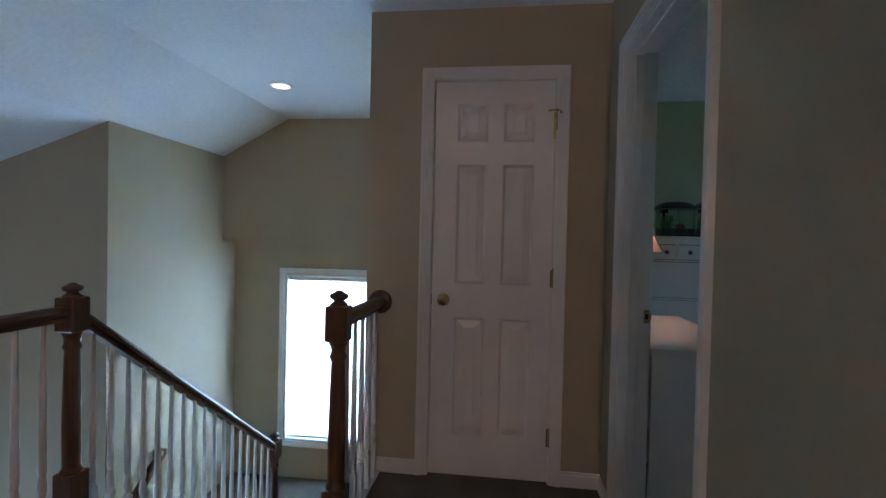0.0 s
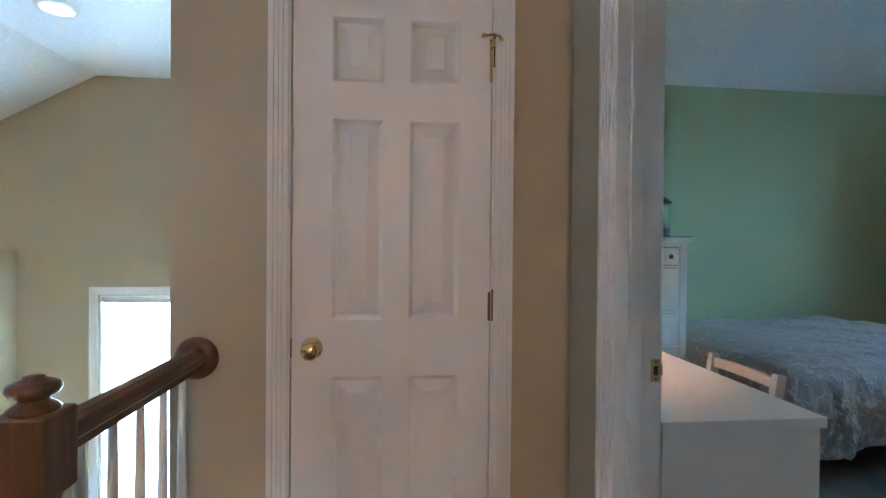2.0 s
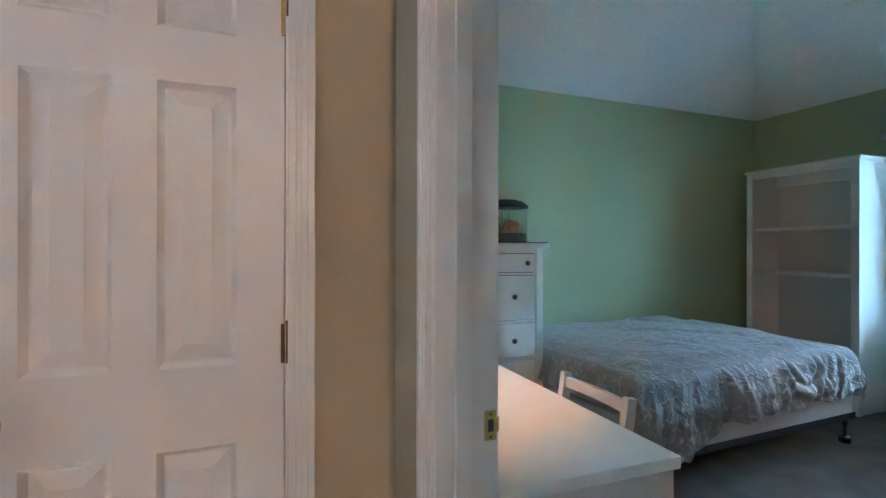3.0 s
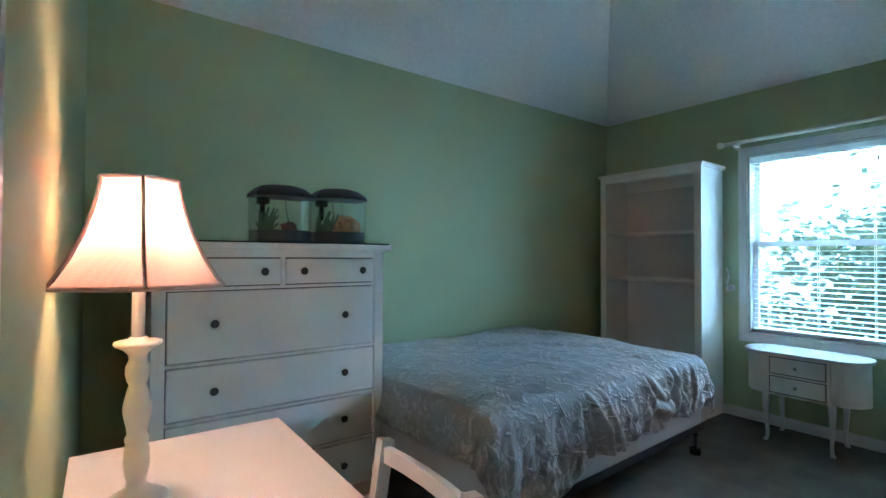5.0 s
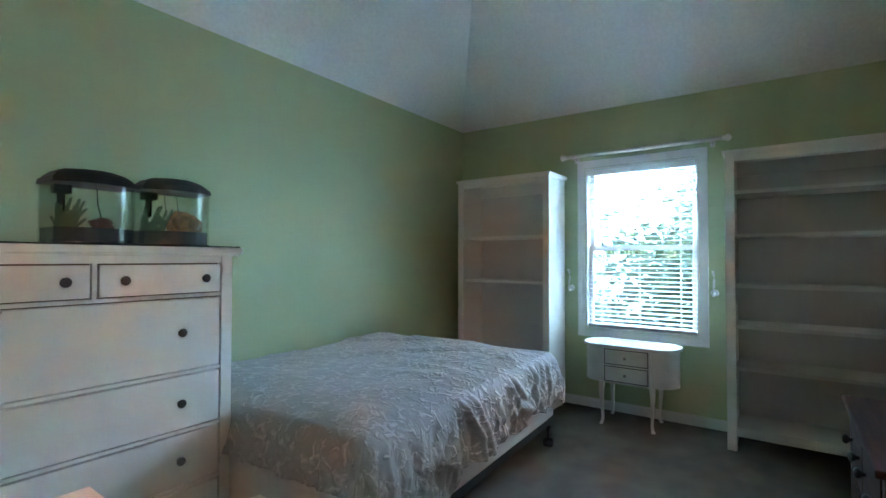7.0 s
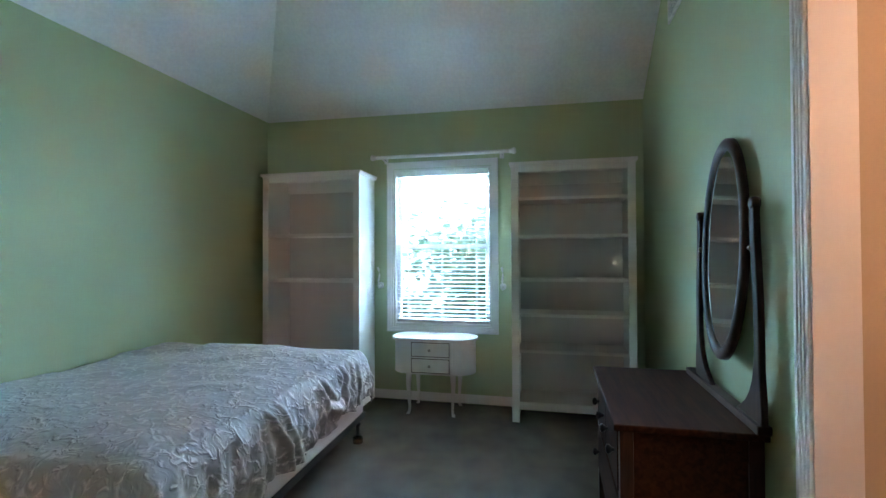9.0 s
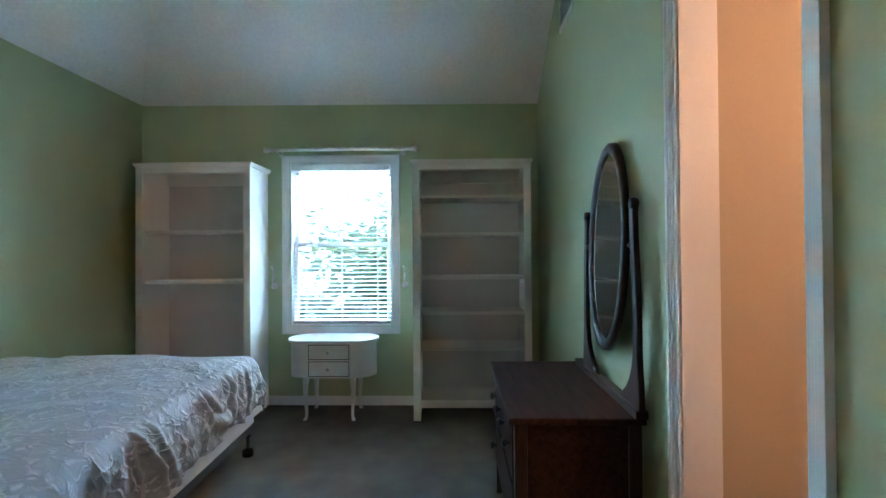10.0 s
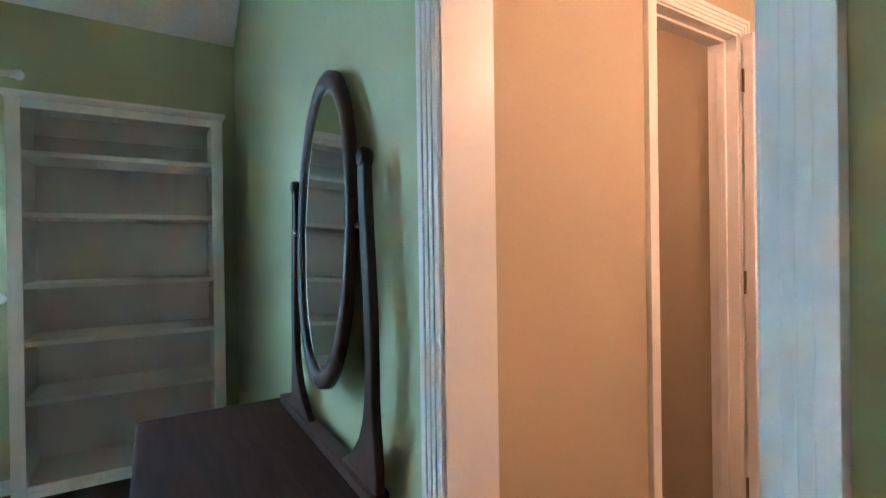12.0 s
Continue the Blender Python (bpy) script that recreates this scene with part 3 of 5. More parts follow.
for i in range(20):
    baluster(loft, NLX, NLY - 0.125 - 0.105 * i, 0.012, 0.865)

flight = thing("stair_railing", pose(0, 0, 0), "sloping oak stair railing with white turned balusters", "railing")
SLOPE = (LAND - 0.0) / (3.475 - NLY)
part("handrail", swept(RAIL, [(NLX, NLY + 0.042, 0.893 + 0.042 * SLOPE), (NLX, 3.475 - 0.042, 0.893 + (3.433 - NLY) * SLOPE)]), OAK_Y, flight)
for i in range(17):
    y = NLY + 0.10 + 0.0985 * i
    baluster(flight, NLX, y, (y - NLY) * SLOPE + 0.03, 0.865 + (y - NLY) * SLOPE)

hr = thing("wall_handrail", pose(0, 0, 0), "short oak handrail on the stairwell wall", "handrail")
part("handrail", swept(RAIL, [(-2.78, 3.56, -0.60), (-2.78, 3.40, -0.71), (-2.78, 3.08, -0.96)]), OAK_Y, hr)
part("rail_return", boxes((-2.85, -2.76, 3.54, 3.60, -0.63, -0.57), bevel=0.012), OAK_Y, hr)
part("bracket", swept(circle(0.008, 8), [(-2.849, 3.36, -0.82), (-2.80, 3.36, -0.82), (-2.78, 3.36, -0.765)]), OLDBRASS, hr, "brass wall bracket")

can = thing("recessed_light", pose(-1.755, 3.49, 2.40), "white round recessed ceiling light, switched on", "ceiling light")
part("trim_ring", turned([(0.095, -0.002), (0.095, -0.006), (0.088, -0.010), (0.072, -0.010), (0.068, -0.004)], 36), TRIM, can, smooth=True)
LENS = glow("lit_lamp_lens", (1.0, 0.93, 0.85), 0.05)
part("lens", turned([(0.070, -0.011), (0.055, -0.013), (0.0, -0.014)], 32), LENS, can, "glowing white lens")


# ---- windows ----
def sash_bars(x, y0, y1, z0, z1, w, t):
    return [(x, x + t, y0, y0 + w, z0, z1), (x, x + t, y1 - w, y1, z0, z1), (x, x + t, y0 + w, y1 - w, z0, z0 + w), (x, x + t, y0 + w, y1 - w, z1 - w, z1)]


def sash_window(name, m, y0, y1, z0, z1, label, depth=0.15, fixed=False, pane=None):
    """A double-hung window in a wall of x 0..depth, seen from -x."""
    root = thing(name, m, label, "window", kind="structure")
    mid = (z0 + z1) / 2
    t = 0.016
    part("window_frame", boxes((0, depth, y0, y0 + t, z0, z1), (0, depth, y1 - t, y1, z0, z1), (0, depth, y0 + t, y1 - t, z1 - t, z1), (0, depth, y0 + t, y1 - t, z0, z0 + t), bevel=0.002, seg=1), TRIM, root)
    for nm, x, a, b in ((("sash", 0.07, z0 + t, z1 - t),) if fixed else (("upper_sash", 0.085, mid - 0.02, z1 - t), ("lower_sash", 0.05, z0 + t, mid + 0.02))):
        s = part(nm, boxes(*sash_bars(x, y0 + t, y1 - t, a, b, 0.038, 0.032), bevel=0.003, seg=1), TRIM, root)
        g = part("pane", boxes((x + 0.014, x + 0.018, y0 + t + 0.038, y1 - t - 0.038, a + 0.038, b - 0.038)), pane or PANE, s)
        g.visible_shadow = False
    return root


win = sash_window("window_1", pose(BX1, 0, 0), W0, W1, WZ0, WZ1, "white double-hung bedroom window with blinds", pane=PANE_DIM)
casing("trim_window_1", "x", BX1, -1, W0 + 0.004, W1 - 0.004, WZ1 - 0.004, "white stepped casing round the bedroom window", WZ0 + 0.004, True)
win2 = sash_window("window_2", pose(0, 4.73, 0, 0, 0, 90), -SX1, -SX0, SZ0, SZ1, "white stair window, bright with daylight", fixed=True)
casing("trim_window_2", "y", 4.73, -1, SX0, SX1, SZ1, "white stepped casing round the stair window", SZ0, True)
SHADE = cloth_through("white_shade_cloth", (0.85, 0.85, 0.85), (0.93, 0.95, 0.97), 0.78, 0.9, 300)
shade = thing("roller_blind", pose(0, 0, 0), "white translucent roller blind drawn over the stair window", "blind")
part("cassette", boxes((SX0 + 0.02, SX1 - 0.02, 4.742, 4.772, SZ1 - 0.062, SZ1 - 0.020), bevel=0.008), TRIM, shade)
part("cloth", boxes((SX0 + 0.024, SX1 - 0.024, 4.760, 4.762, SZ0 + 0.045, SZ1 - 0.06)), SHADE, shade)
part("hem_bar", boxes((SX0 + 0.022, SX1 - 0.022, 4.755, 4.767, SZ0 + 0.025, SZ0 + 0.047), bevel=0.004), TRIM, shade)

blind = thing("venetian_blind", pose(0, 0, 0), "white wooden venetian blind, lowered with open slats", "blind")
SLAT = cloth_through("white_slat", (0.86, 0.86, 0.86), (0.70, 0.70, 0.68), 0.48, 0.4, 90)
by0, by1, bx = W0 + 0.022, W1 - 0.022, BX1 + 0.006
part("headrail", boxes((bx - 0.002, bx + 0.045, by0, by1, WZ1 - 0.064, WZ1 - 0.018), bevel=0.003), SLAT, blind)
part("bottom_rail", boxes((bx - 0.004, bx + 0.044, by0, by1, WZ0 + 0.030, WZ0 + 0.050), bevel=0.004), TRIM, blind)
sb = boxes((-0.021, 0.021, by0, by1, -0.0016, 0.0016))
base_slat = None
zz = WZ0 + 0.085
tilt = -2
while zz < WZ1 - 0.075:
    if base_slat is None:
        base_slat = part("slat", sb, SLAT, blind)
        ob = base_slat
    else:
        ob = new("slat", base_slat.data)
        ob.parent = blind
    ob.matrix_basis = pose(bx + 0.022, 0, zz, 0, tilt + random.uniform(-1.5, 1.5), 0)
    zz += 0.0365
for yy in (by0 + 0.11, (by0 + by1) / 2, by1 - 0.11):
    for dx in (0.001, 0.043):
        part("ladder_cord", boxes((bx + dx - 0.0008, bx + dx + 0.0008, yy - 0.0008, yy + 0.0008, WZ0 + 0.05, WZ1 - 0.06)), SLAT, blind)
part("tassel", turned([(0.002, 0), (0.006, -0.004), (0.007, -0.022), (0.002, -0.028)], 10), BLACKP, blind, "small dark cord tassel").location = (bx - 0.008, by0 + 0.085, 1.90)
part("pull_cord", boxes((bx - 0.009, bx - 0.007, by0 + 0.084, by0 + 0.086, 1.90, WZ1 - 0.06)), SLAT, blind)

LENS_ON = glow("lit_bulb", (1.0, 0.72, 0.48), 0.09)

# ---- bedroom things ----
def bookcase(m, label, shelves):
    """Local: width along x 0..0.89, depth along y 0..0.37 (front at y 0)."""
    w, d, h = 0.893, 0.37, 1.97
    root = thing("bookcase", m, label, "bookcase", "white bookcases")
    for x in (0.0, w - 0.055):
        part("side_panel", boxes((x + 0.010, x + 0.045, 0.040, d, 0.0, h - 0.03), (x, x + 0.055, 0.0, 0.040, 0.0, h - 0.03), bevel=0.002), WHITE, root)
    part("back_panel", boxes((0.045, w - 0.045, d - 0.012, d - 0.004, 0.06, h - 0.03)), WHITE_SHADED, root)
    part("cornice", boxes((-0.014, w + 0.014, -0.016, d, h - 0.022, h), (-0.006, w + 0.006, -0.008, d, h - 0.032, h - 0.022), bevel=0.003), WHITE, root)
    part("top_rail", boxes((0.055, w - 0.055, 0.006, 0.030, h - 0.075, h - 0.032), bevel=0.002), WHITE, root)
    part("bottom_shelf", boxes((0.045, w - 0.045, 0.012, d - 0.012, 0.125, 0.155), (0.055, w - 0.055, 0.010, 0.034, 0.095, 0.125), bevel=0.002), WHITE, root)
    part("back_cleat", boxes((0.045, w - 0.045, d - 0.034, d - 0.012, h - 0.13, h - 0.032)), WHITE, root)
    for z in shelves:
        part("shelf", boxes((0.046, w - 0.046, 0.028, d - 0.014, z - 0.024, z), bevel=0.002), WHITE, root)
    return root


FACE_W = pose(0, 0, 0, 0, 0, -90)
bookcase(pose(4.36, 4.395, 0) @ FACE_W, "tall white wooden bookcase behind the bed, empty shelves", (1.452, 1.062))
bookcase(pose(4.36, 2.262, 0) @ FACE_W, "tall white wooden bookcase beside the window, all shelves empty", (1.705, 1.418, 1.085, 0.818, 0.545))

# dresser
DX0, DX1, DY0, DY1 = 0.838, 1.833, 3.850, 4.335
dresser = thing("dresser", pose(0, 0, 0), "tall white six-drawer dresser with round dark knobs", "dresser")
# dark brown that puts the depth shade of the drawer gaps into colour
GAP_SHADE = material("gap_shade_brown", (0.13, 0.085, 0.055), 0.8, vary=0.15, scale=20, fine=0.1)
part("carcass", boxes((DX0 + 0.049, DX1 - 0.049, DY0 + 0.031, DY1 - 0.002, 0.13, 1.230)), GAP_SHADE, dresser, "inner board, coloured dark as the shade in the drawer gaps")
for x in (DX0, DX1 - 0.048):
    part("side_panel", boxes((x, x + 0.048, DY0, DY1, 0.0, 1.258), bevel=0.0015, seg=1), WHITE, dresser)
part("top_rail", boxes((DX0 + 0.048, DX1 - 0.048, DY0 + 0.004, DY0 + 0.029, 1.231, 1.258)), WHITE, dresser)
part("plinth_rail", boxes((DX0 + 0.048, DX1 - 0.048, DY0 + 0.003, DY0 + 0.029, 0.07, 0.140)), WHITE, dresser)
part("drawer_divider", boxes((1.331, 1.345, DY0 + 0.004, DY0 + 0.029, 1.108, 1.231)), WHITE, dresser)
for z in (1.108, 0.808, 0.583, 0.364):
    part("cross_rail", boxes((DX0 + 0.048, DX1 - 0.048, DY0 + 0.004, DY0 + 0.029, z - 0.012, z)), WHITE, dresser)
part("top", boxes((DX0 - 0.03, DX1 + 0.03, DY0 - 0.030, DY1 + 0.01, 1.268, 1.294), (DX0 - 0.018, DX1 + 0.018, DY0 - 0.018, DY1, 1.258, 1.268), bevel=0.004), WHITE, dresser)
DKNOB = [(0.008, 0.0), (0.007, 0.010), (0.009, 0.014), (0.0155, 0.018), (0.017, 0.023), (0.014, 0.028), (0.006, 0.031), (0.0, 0.0312)]


def drawer(parent, x0, x1, z0, z1, y, knobs, mat, knob_mat=KNOB):
    g = 0.006
    d = part("drawer", boxes((x0 + g, x1 - g, y + 0.0015, y + 0.028, z0 + g, z1 - g), bevel=0.002), mat, parent)
    for kx, kz in knobs:
        k = part("knob", turned(DKNOB, 18), knob_mat, d, "round dark knob", smooth=True)
        k.matrix_basis = pose(kx, y + 0.002, kz, 90)
    return d


lx, rx = DX0 + 0.048, DX1 - 0.048
drawer(dresser, lx, 1.331, 1.108, 1.231, DY0, ((0.972, 1.170), (1.252, 1.170)), WHITE)
drawer(dresser, 1.345, rx, 1.108, 1.231, DY0, ((1.424, 1.170), (1.712, 1.170)), WHITE)
for z0, z1, kz in ((0.808, 1.096, 0.962), (0.583, 0.796, 0.690), (0.364, 0.571, 0.470), (0.140, 0.352, 0.250)):
    drawer(dresser, lx, rx, z0, z1, DY0, ((1.058, kz), (1.622, kz)), WHITE)
tagged(part("glass_top", boxes((DX0 - 0.01, DX1 + 0.026, DY0 - 0.012, DY1, 1.2945, 1.300), bevel=0.001, seg=1), BLACKP), "thin black glass sheet on the dresser top", "glass sheet")

# fish tanks
WATER_PLANT = material("plastic_plant_green", (0.035, 0.09, 0.03), 0.5, vary=0.3, scale=40)
REDDISH = material("rust_ornament", (0.14, 0.045, 0.02), 0.7, vary=0.4, scale=60, fine=0.2)
ORANGE = material("orange_rock_ornament", (0.42, 0.20, 0.07), 0.75, vary=0.5, scale=45, fine=0.2)
GRAVEL = material("dark_gravel", (0.02, 0.02, 0.022), 0.8, vary=0.6, scale=120, fine=0.5)


def bow(w, d, bulge, inset=0.0, n=14):
    """Outline of a bow-front tank: straight back at y d, bowed front at y 0."""
    pts = [(w / 2 - inset, d - inset), (-w / 2 + inset, d - inset)]
    for i in range(n + 1):
        u = -1 + 2 * i / n
        pts.append((u * (w / 2 - inset), bulge * (abs(u) ** 2.4) + inset))
    return pts


def rock(bm, at, r, seed, squash=0.7):
    made = bmesh.ops.create_icosphere(bm, subdivisions=3, radius=1.0)
    for v in made["verts"]:
        q = v.co.copy()
        f = 1 + 0.35 * noise.noise(q * 1.7 + Vector((seed, 0, 0))) + 0.15 * noise.noise(q * 5 + Vector((0, seed, 0)))
        v.co = Vector(at) + Vector((q.x * r * f, q.y * r * f * 0.8, q.z * r * f * squash))


def fish_tank(m, w, d, h, label, kind):
    root = thing("fish_tank", m, label, "fish tank", "two fish tanks")
    bulge = 0.055
    part("base", extruded(bow(w, d, bulge, -0.002), 0.008, "xy"), BLACKP, root, "black plastic base")
    wall = bmesh.new()
    o, i2 = bow(w, d, bulge), bow(w, d, bulge, 0.004)
    ro = [[wall.verts.new((x, y, z)) for x, y in o] for z in (0.009, h - 0.045)]
    ri = [[wall.verts.new((x, y, z)) for x, y in i2] for z in (0.009, h - 0.045)]
    n = len(o)
    for k2 in range(n):
        j2 = (k2 + 1) % n
        wall.faces.new((ro[0][k2], ro[0][j2], ro[1][j2], ro[1][k2]))
        wall.faces.new((ri[0][j2], ri[0][k2], ri[1][k2], ri[1][j2]))
    g = part("glass", wall, TANKG, root, "clear bowed glass wall", smooth=True)
    g.data.set_sharp_from_angle(angle=0.6)
    g.visible_shadow = False
    bm = bmesh.new()
    for z0, z1, ins in ((h - 0.045, h - 0.026, -0.005), (h - 0.026, h - 0.010, 0.001), (h - 0.010, h + 0.002, 0.014), (h + 0.002, h + 0.010, 0.034)):
        ol = bow(w, d, bulge, ins)
        up = bow(w, d, bulge, ins + (0.012 if ins >= 0 else 0.003))
        a = [bm.verts.new((x, y, z0)) for x, y in ol]
        b = [bm.verts.new((x, y, z1)) for x, y in up]
        bm.faces.new(a[::-1]), bm.faces.new(b)
        for k2 in range(len(a)):
            bm.faces.new((a[k2], a[(k2 + 1) % len(a)], b[(k2 + 1) % len(a)], b[k2]))
    bmesh.ops.recalc_face_normals(bm, faces=bm.faces[:])
    part("lid", bm, LIDP, root, "black domed plastic lid")
    part("gravel_bed", extruded(bow(w, d, bulge, 0.006), 0.052, "xy"), GRAVEL, root).location = (0, 0, 0.009)
    part("filter", boxes((-w * 0.40, -w * 0.20, d * 0.62, d * 0.85, h - 0.078, h - 0.046), (-w * 0.34, -w * 0.27, d * 0.66, d * 0.8, h - 0.150, h - 0.078), bevel=0.004), BLACKP, root, "black plastic filter")
    leaves = bmesh.new()
    for q in range(26):
        bx0, by0_ = random.uniform(-w * 0.42, -w * 0.15), random.uniform(d * 0.45, d * 0.8)
        lean, hh = random.uniform(-0.02, 0.06), random.uniform(0.04, 0.125)
        swept([(-0.005, -0.0006), (0.005, -0.0006), (0.005, 0.0006), (-0.005, 0.0006)], [(bx0, by0_, 0.055), (bx0 + lean * 0.4, by0_, 0.055 + hh * 0.5), (bx0 + lean, by0_ + random.uniform(-0.01, 0.01), 0.055 + hh)], leaves, up=(0, 1, 0.01))
    part("plant", leaves, WATER_PLANT, root, "green plastic plants")
    bm = bmesh.new()
    if kind == 0:
        rock(bm, (w * 0.12, d * 0.50, 0.080), 0.042, 3.0, 0.6)
        part("ornament", bm, REDDISH, root, "rust coloured rock ornament", smooth=True)
        part("air_tube", swept(circle(0.002, 6), [(w * 0.10, d * 0.55, 0.085), (w * 0.13, d * 0.55, 0.115), (w * 0.09, d * 0.55, 0.15), (w * 0.09, d * 0.6, h - 0.05)]), BLACKP, root, "thin dark air tube")
    else:
        rock(bm, (w * 0.14, d * 0.45, 0.098), 0.064, 8.0, 0.78)
        rock(bm, (w * 0.33, d * 0.5, 0.080), 0.034, 5.0, 0.7)
        part("ornament", bm, ORANGE, root, "orange rock cave ornament", smooth=True)
        for dx in (-0.03, 0.02):
            part("stem", swept(circle(0.0016, 6), [(w * 0.05 + dx, d * 0.6, 0.11), (dx, d * 0.6, h - 0.06)]), WATER_PLANT, root)
    return root


fish_tank(pose(1.405, 3.985, 1.3005, 0, 0, 3), 0.268, 0.20, 0.268, "small bow-front fish tank with black lid and plants", 0)
fish_tank(pose(1.685, 3.965, 1.3005, 0, 0, -2), 0.262, 0.20, 0.272, "small bow-front fish tank with orange rock ornament", 1)

# desk, lamp and chair
KX0, KX1, KY0, KY1, KZ = BED_X + 0.016, 1.102, 2.097, 3.128, 0.774
desk = thing("desk", pose(0, 0, 0), "plain white desk against the wall by the doorway", "desk")
part("desktop", boxes((KX0, KX1, KY0, KY1, KZ - 0.030, KZ), bevel=0.003), WHITE, desk)
for y0 in (KY0 + 0.010, KY1 - 0.032):
    part("side_panel", boxes((KX0 + 0.008, KX1 - 0.012, y0, y0 + 0.022, 0.0, KZ - 0.031), bevel=0.002), WHITE, desk)
part("back_panel", boxes((KX0 + 0.02, KX0 + 0.036, KY0 + 0.033, KY1 - 0.033, 0.25, KZ - 0.031)), WHITE, desk)

CREAM = material("cream_painted_lamp_wood", (0.78, 0.75, 0.66), 0.4, vary=0.04, scale=12)
SHADE_C = cloth_through("pink_check_shade_cloth", (0.68, 0.40, 0.36), (0.92, 0.66, 0.56), 0.62, 0.9, 420)
def check_cloth(m, scale):
    """Fine woven check: two crossed waves darken the cloth and the light through it."""
    nt = m.node_tree
    tc = nt.nodes.new("ShaderNodeTexCoord")
    waves = []
    for direction in ("Z", "DIAGONAL"):
        w = nt.nodes.new("ShaderNodeTexWave")
        w.bands_direction = direction
        w.inputs["Scale"].default_value, w.inputs["Distortion"].default_value = scale, 0.6
        nt.links.new(tc.outputs["Object"], w.inputs["Vector"])
        waves.append(w)
    both = nt.nodes.new("ShaderNodeMath")
    both.operation = "MULTIPLY"
    nt.links.new(waves[0].outputs["Fac"], both.inputs[0])
    nt.links.new(waves[1].outputs["Fac"], both.inputs[1])
    t = [n for n in nt.nodes if n.bl_idname == "ShaderNodeBsdfTranslucent"][0]
    mx = nt.nodes.new("ShaderNodeMix")
    mx.data_type = "RGBA"
    mx.inputs[6].default_value = (0.72, 0.47, 0.45, 1)
    mx.inputs[7].default_value = (0.93, 0.69, 0.65, 1)
    nt.links.new(both.outputs[0], mx.inputs[0])
    nt.links.new(mx.outputs[2], t.inputs[0])


check_cloth(SHADE_C, 95.0)
BRAID = cloth_through("rose_braid", (0.58, 0.47, 0.46), (0.56, 0.44, 0.43), 0.3, 0.9, 400)
LMP = (0.742, 2.80)
lamp = thing("table_lamp", pose(LMP[0], LMP[1], KZ), "cream turned table lamp with a lit pink fabric shade", "lamp")
part("stem", turned([(0.062, 0.0005), (0.064, 0.010), (0.050, 0.018), (0.034, 0.026), (0.022, 0.034), (0.0195, 0.045), (0.023, 0.055), (0.027, 0.075), (0.0255, 0.10), (0.0215, 0.112), (0.024, 0.118), (0.024, 0.124),
                     (0.019, 0.130), (0.022, 0.145), (0.0285, 0.170), (0.0285, 0.185), (0.021, 0.212), (0.017, 0.222), (0.021, 0.228), (0.0255, 0.244), (0.0245, 0.256), (0.018, 0.268), (0.020, 0.278), (0.030, 0.288),
                     (0.046, 0.295), (0.049, 0.299), (0.047, 0.303), (0.020, 0.305), (0.018, 0.311)], 32), CREAM, lamp, smooth=True).scale = (0.82, 0.82, 1.0)
part("candle_tube", turned([(0.011, 0.310), (0.011, 0.445)], 20), TRIM, lamp, "white candle tube", smooth=True)
part("bulb", turned([(0.012, 0.446), (0.018, 0.465), (0.028, 0.50), (0.024, 0.525), (0.0, 0.535)], 20), LENS_ON, lamp, "glowing frosted bulb", smooth=True).visible_shadow = False
N8 = 6
SH = [(0.068, 0.604), (0.073, 0.575), (0.082, 0.54), (0.096, 0.50), (0.118, 0.455), (0.141, 0.420), (0.152, 0.408)]


def shade_point(r, z, a):
    a += math.pi / N8
    c = math.cos(math.pi / N8) / math.cos(((a - math.pi / N8) % (2 * math.pi / N8)) - math.pi / N8)
    return (r * (0.35 + 0.65 * c) * math.cos(a), r * (0.35 + 0.65 * c) * math.sin(a), z)


bm = bmesh.new()
rings = [[bm.verts.new(shade_point(r, z, 2 * math.pi * i / 64)) for i in range(64)] for r, z in SH]
for a, b in zip(rings, rings[1:]):
    for i in range(64):
        bm.faces.new((a[i], a[(i + 1) % 64], b[(i + 1) % 64], b[i]))
shade_ob = part("shade", bm, SHADE_C, lamp, "pink checked bell shade, lit from inside", smooth=True)
for r, z in (SH[0], SH[-1]):
    part("braid", swept(circle(0.0040, 8), [shade_point(r + 0.001, z, 2 * math.pi * i / 64) for i in range(64)], closed=True), BRAID, shade_ob, "rose braid edging")
for q in range(N8):
    part("seam", swept(circle(0.0040, 6), [shade_point(r + 0.001, z, 2 * math.pi * q / N8) for r, z in SH], up=(-math.sin(2 * math.pi * (q + 0.5) / N8), math.cos(2 * math.pi * (q + 0.5) / N8), 0.01)), BRAID, shade_ob, "rose braid seam")
part("finial", turned([(0.004, 0.604), (0.008, 0.608), (0.007, 0.614), (0.0, 0.618)], 14), OLDBRASS, lamp, smooth=True)
part("spider", swept(circle(0.0018, 6), [(-0.058, 0, 0.602), (0, 0, 0.606), (0.058, 0, 0.602)]), OLDBRASS, lamp)

chair = thing("chair", pose(1.205, 2.595, 0), "white painted wooden chair pushed under the desk", "chair")
for y in (-0.165, 0.165):
    part("back_post", swept([(-0.013, -0.017), (0.013, -0.017), (0.013, 0.017), (-0.013, 0.017)], [(0.0, y, 0.0), (-0.005, y, 0.44), (0.018, y, 0.62), (0.045, y, 0.795)], up=(1, 0, 0)), WHITE, chair)
    part("front_leg", boxes((-0.395, -0.362, y - 0.016, y + 0.016, 0.0, 0.425), bevel=0.002), WHITE, chair)
part("seat", boxes((-0.40, 0.015, -0.19, 0.19, 0.425, 0.447), bevel=0.006), WHITE, chair)
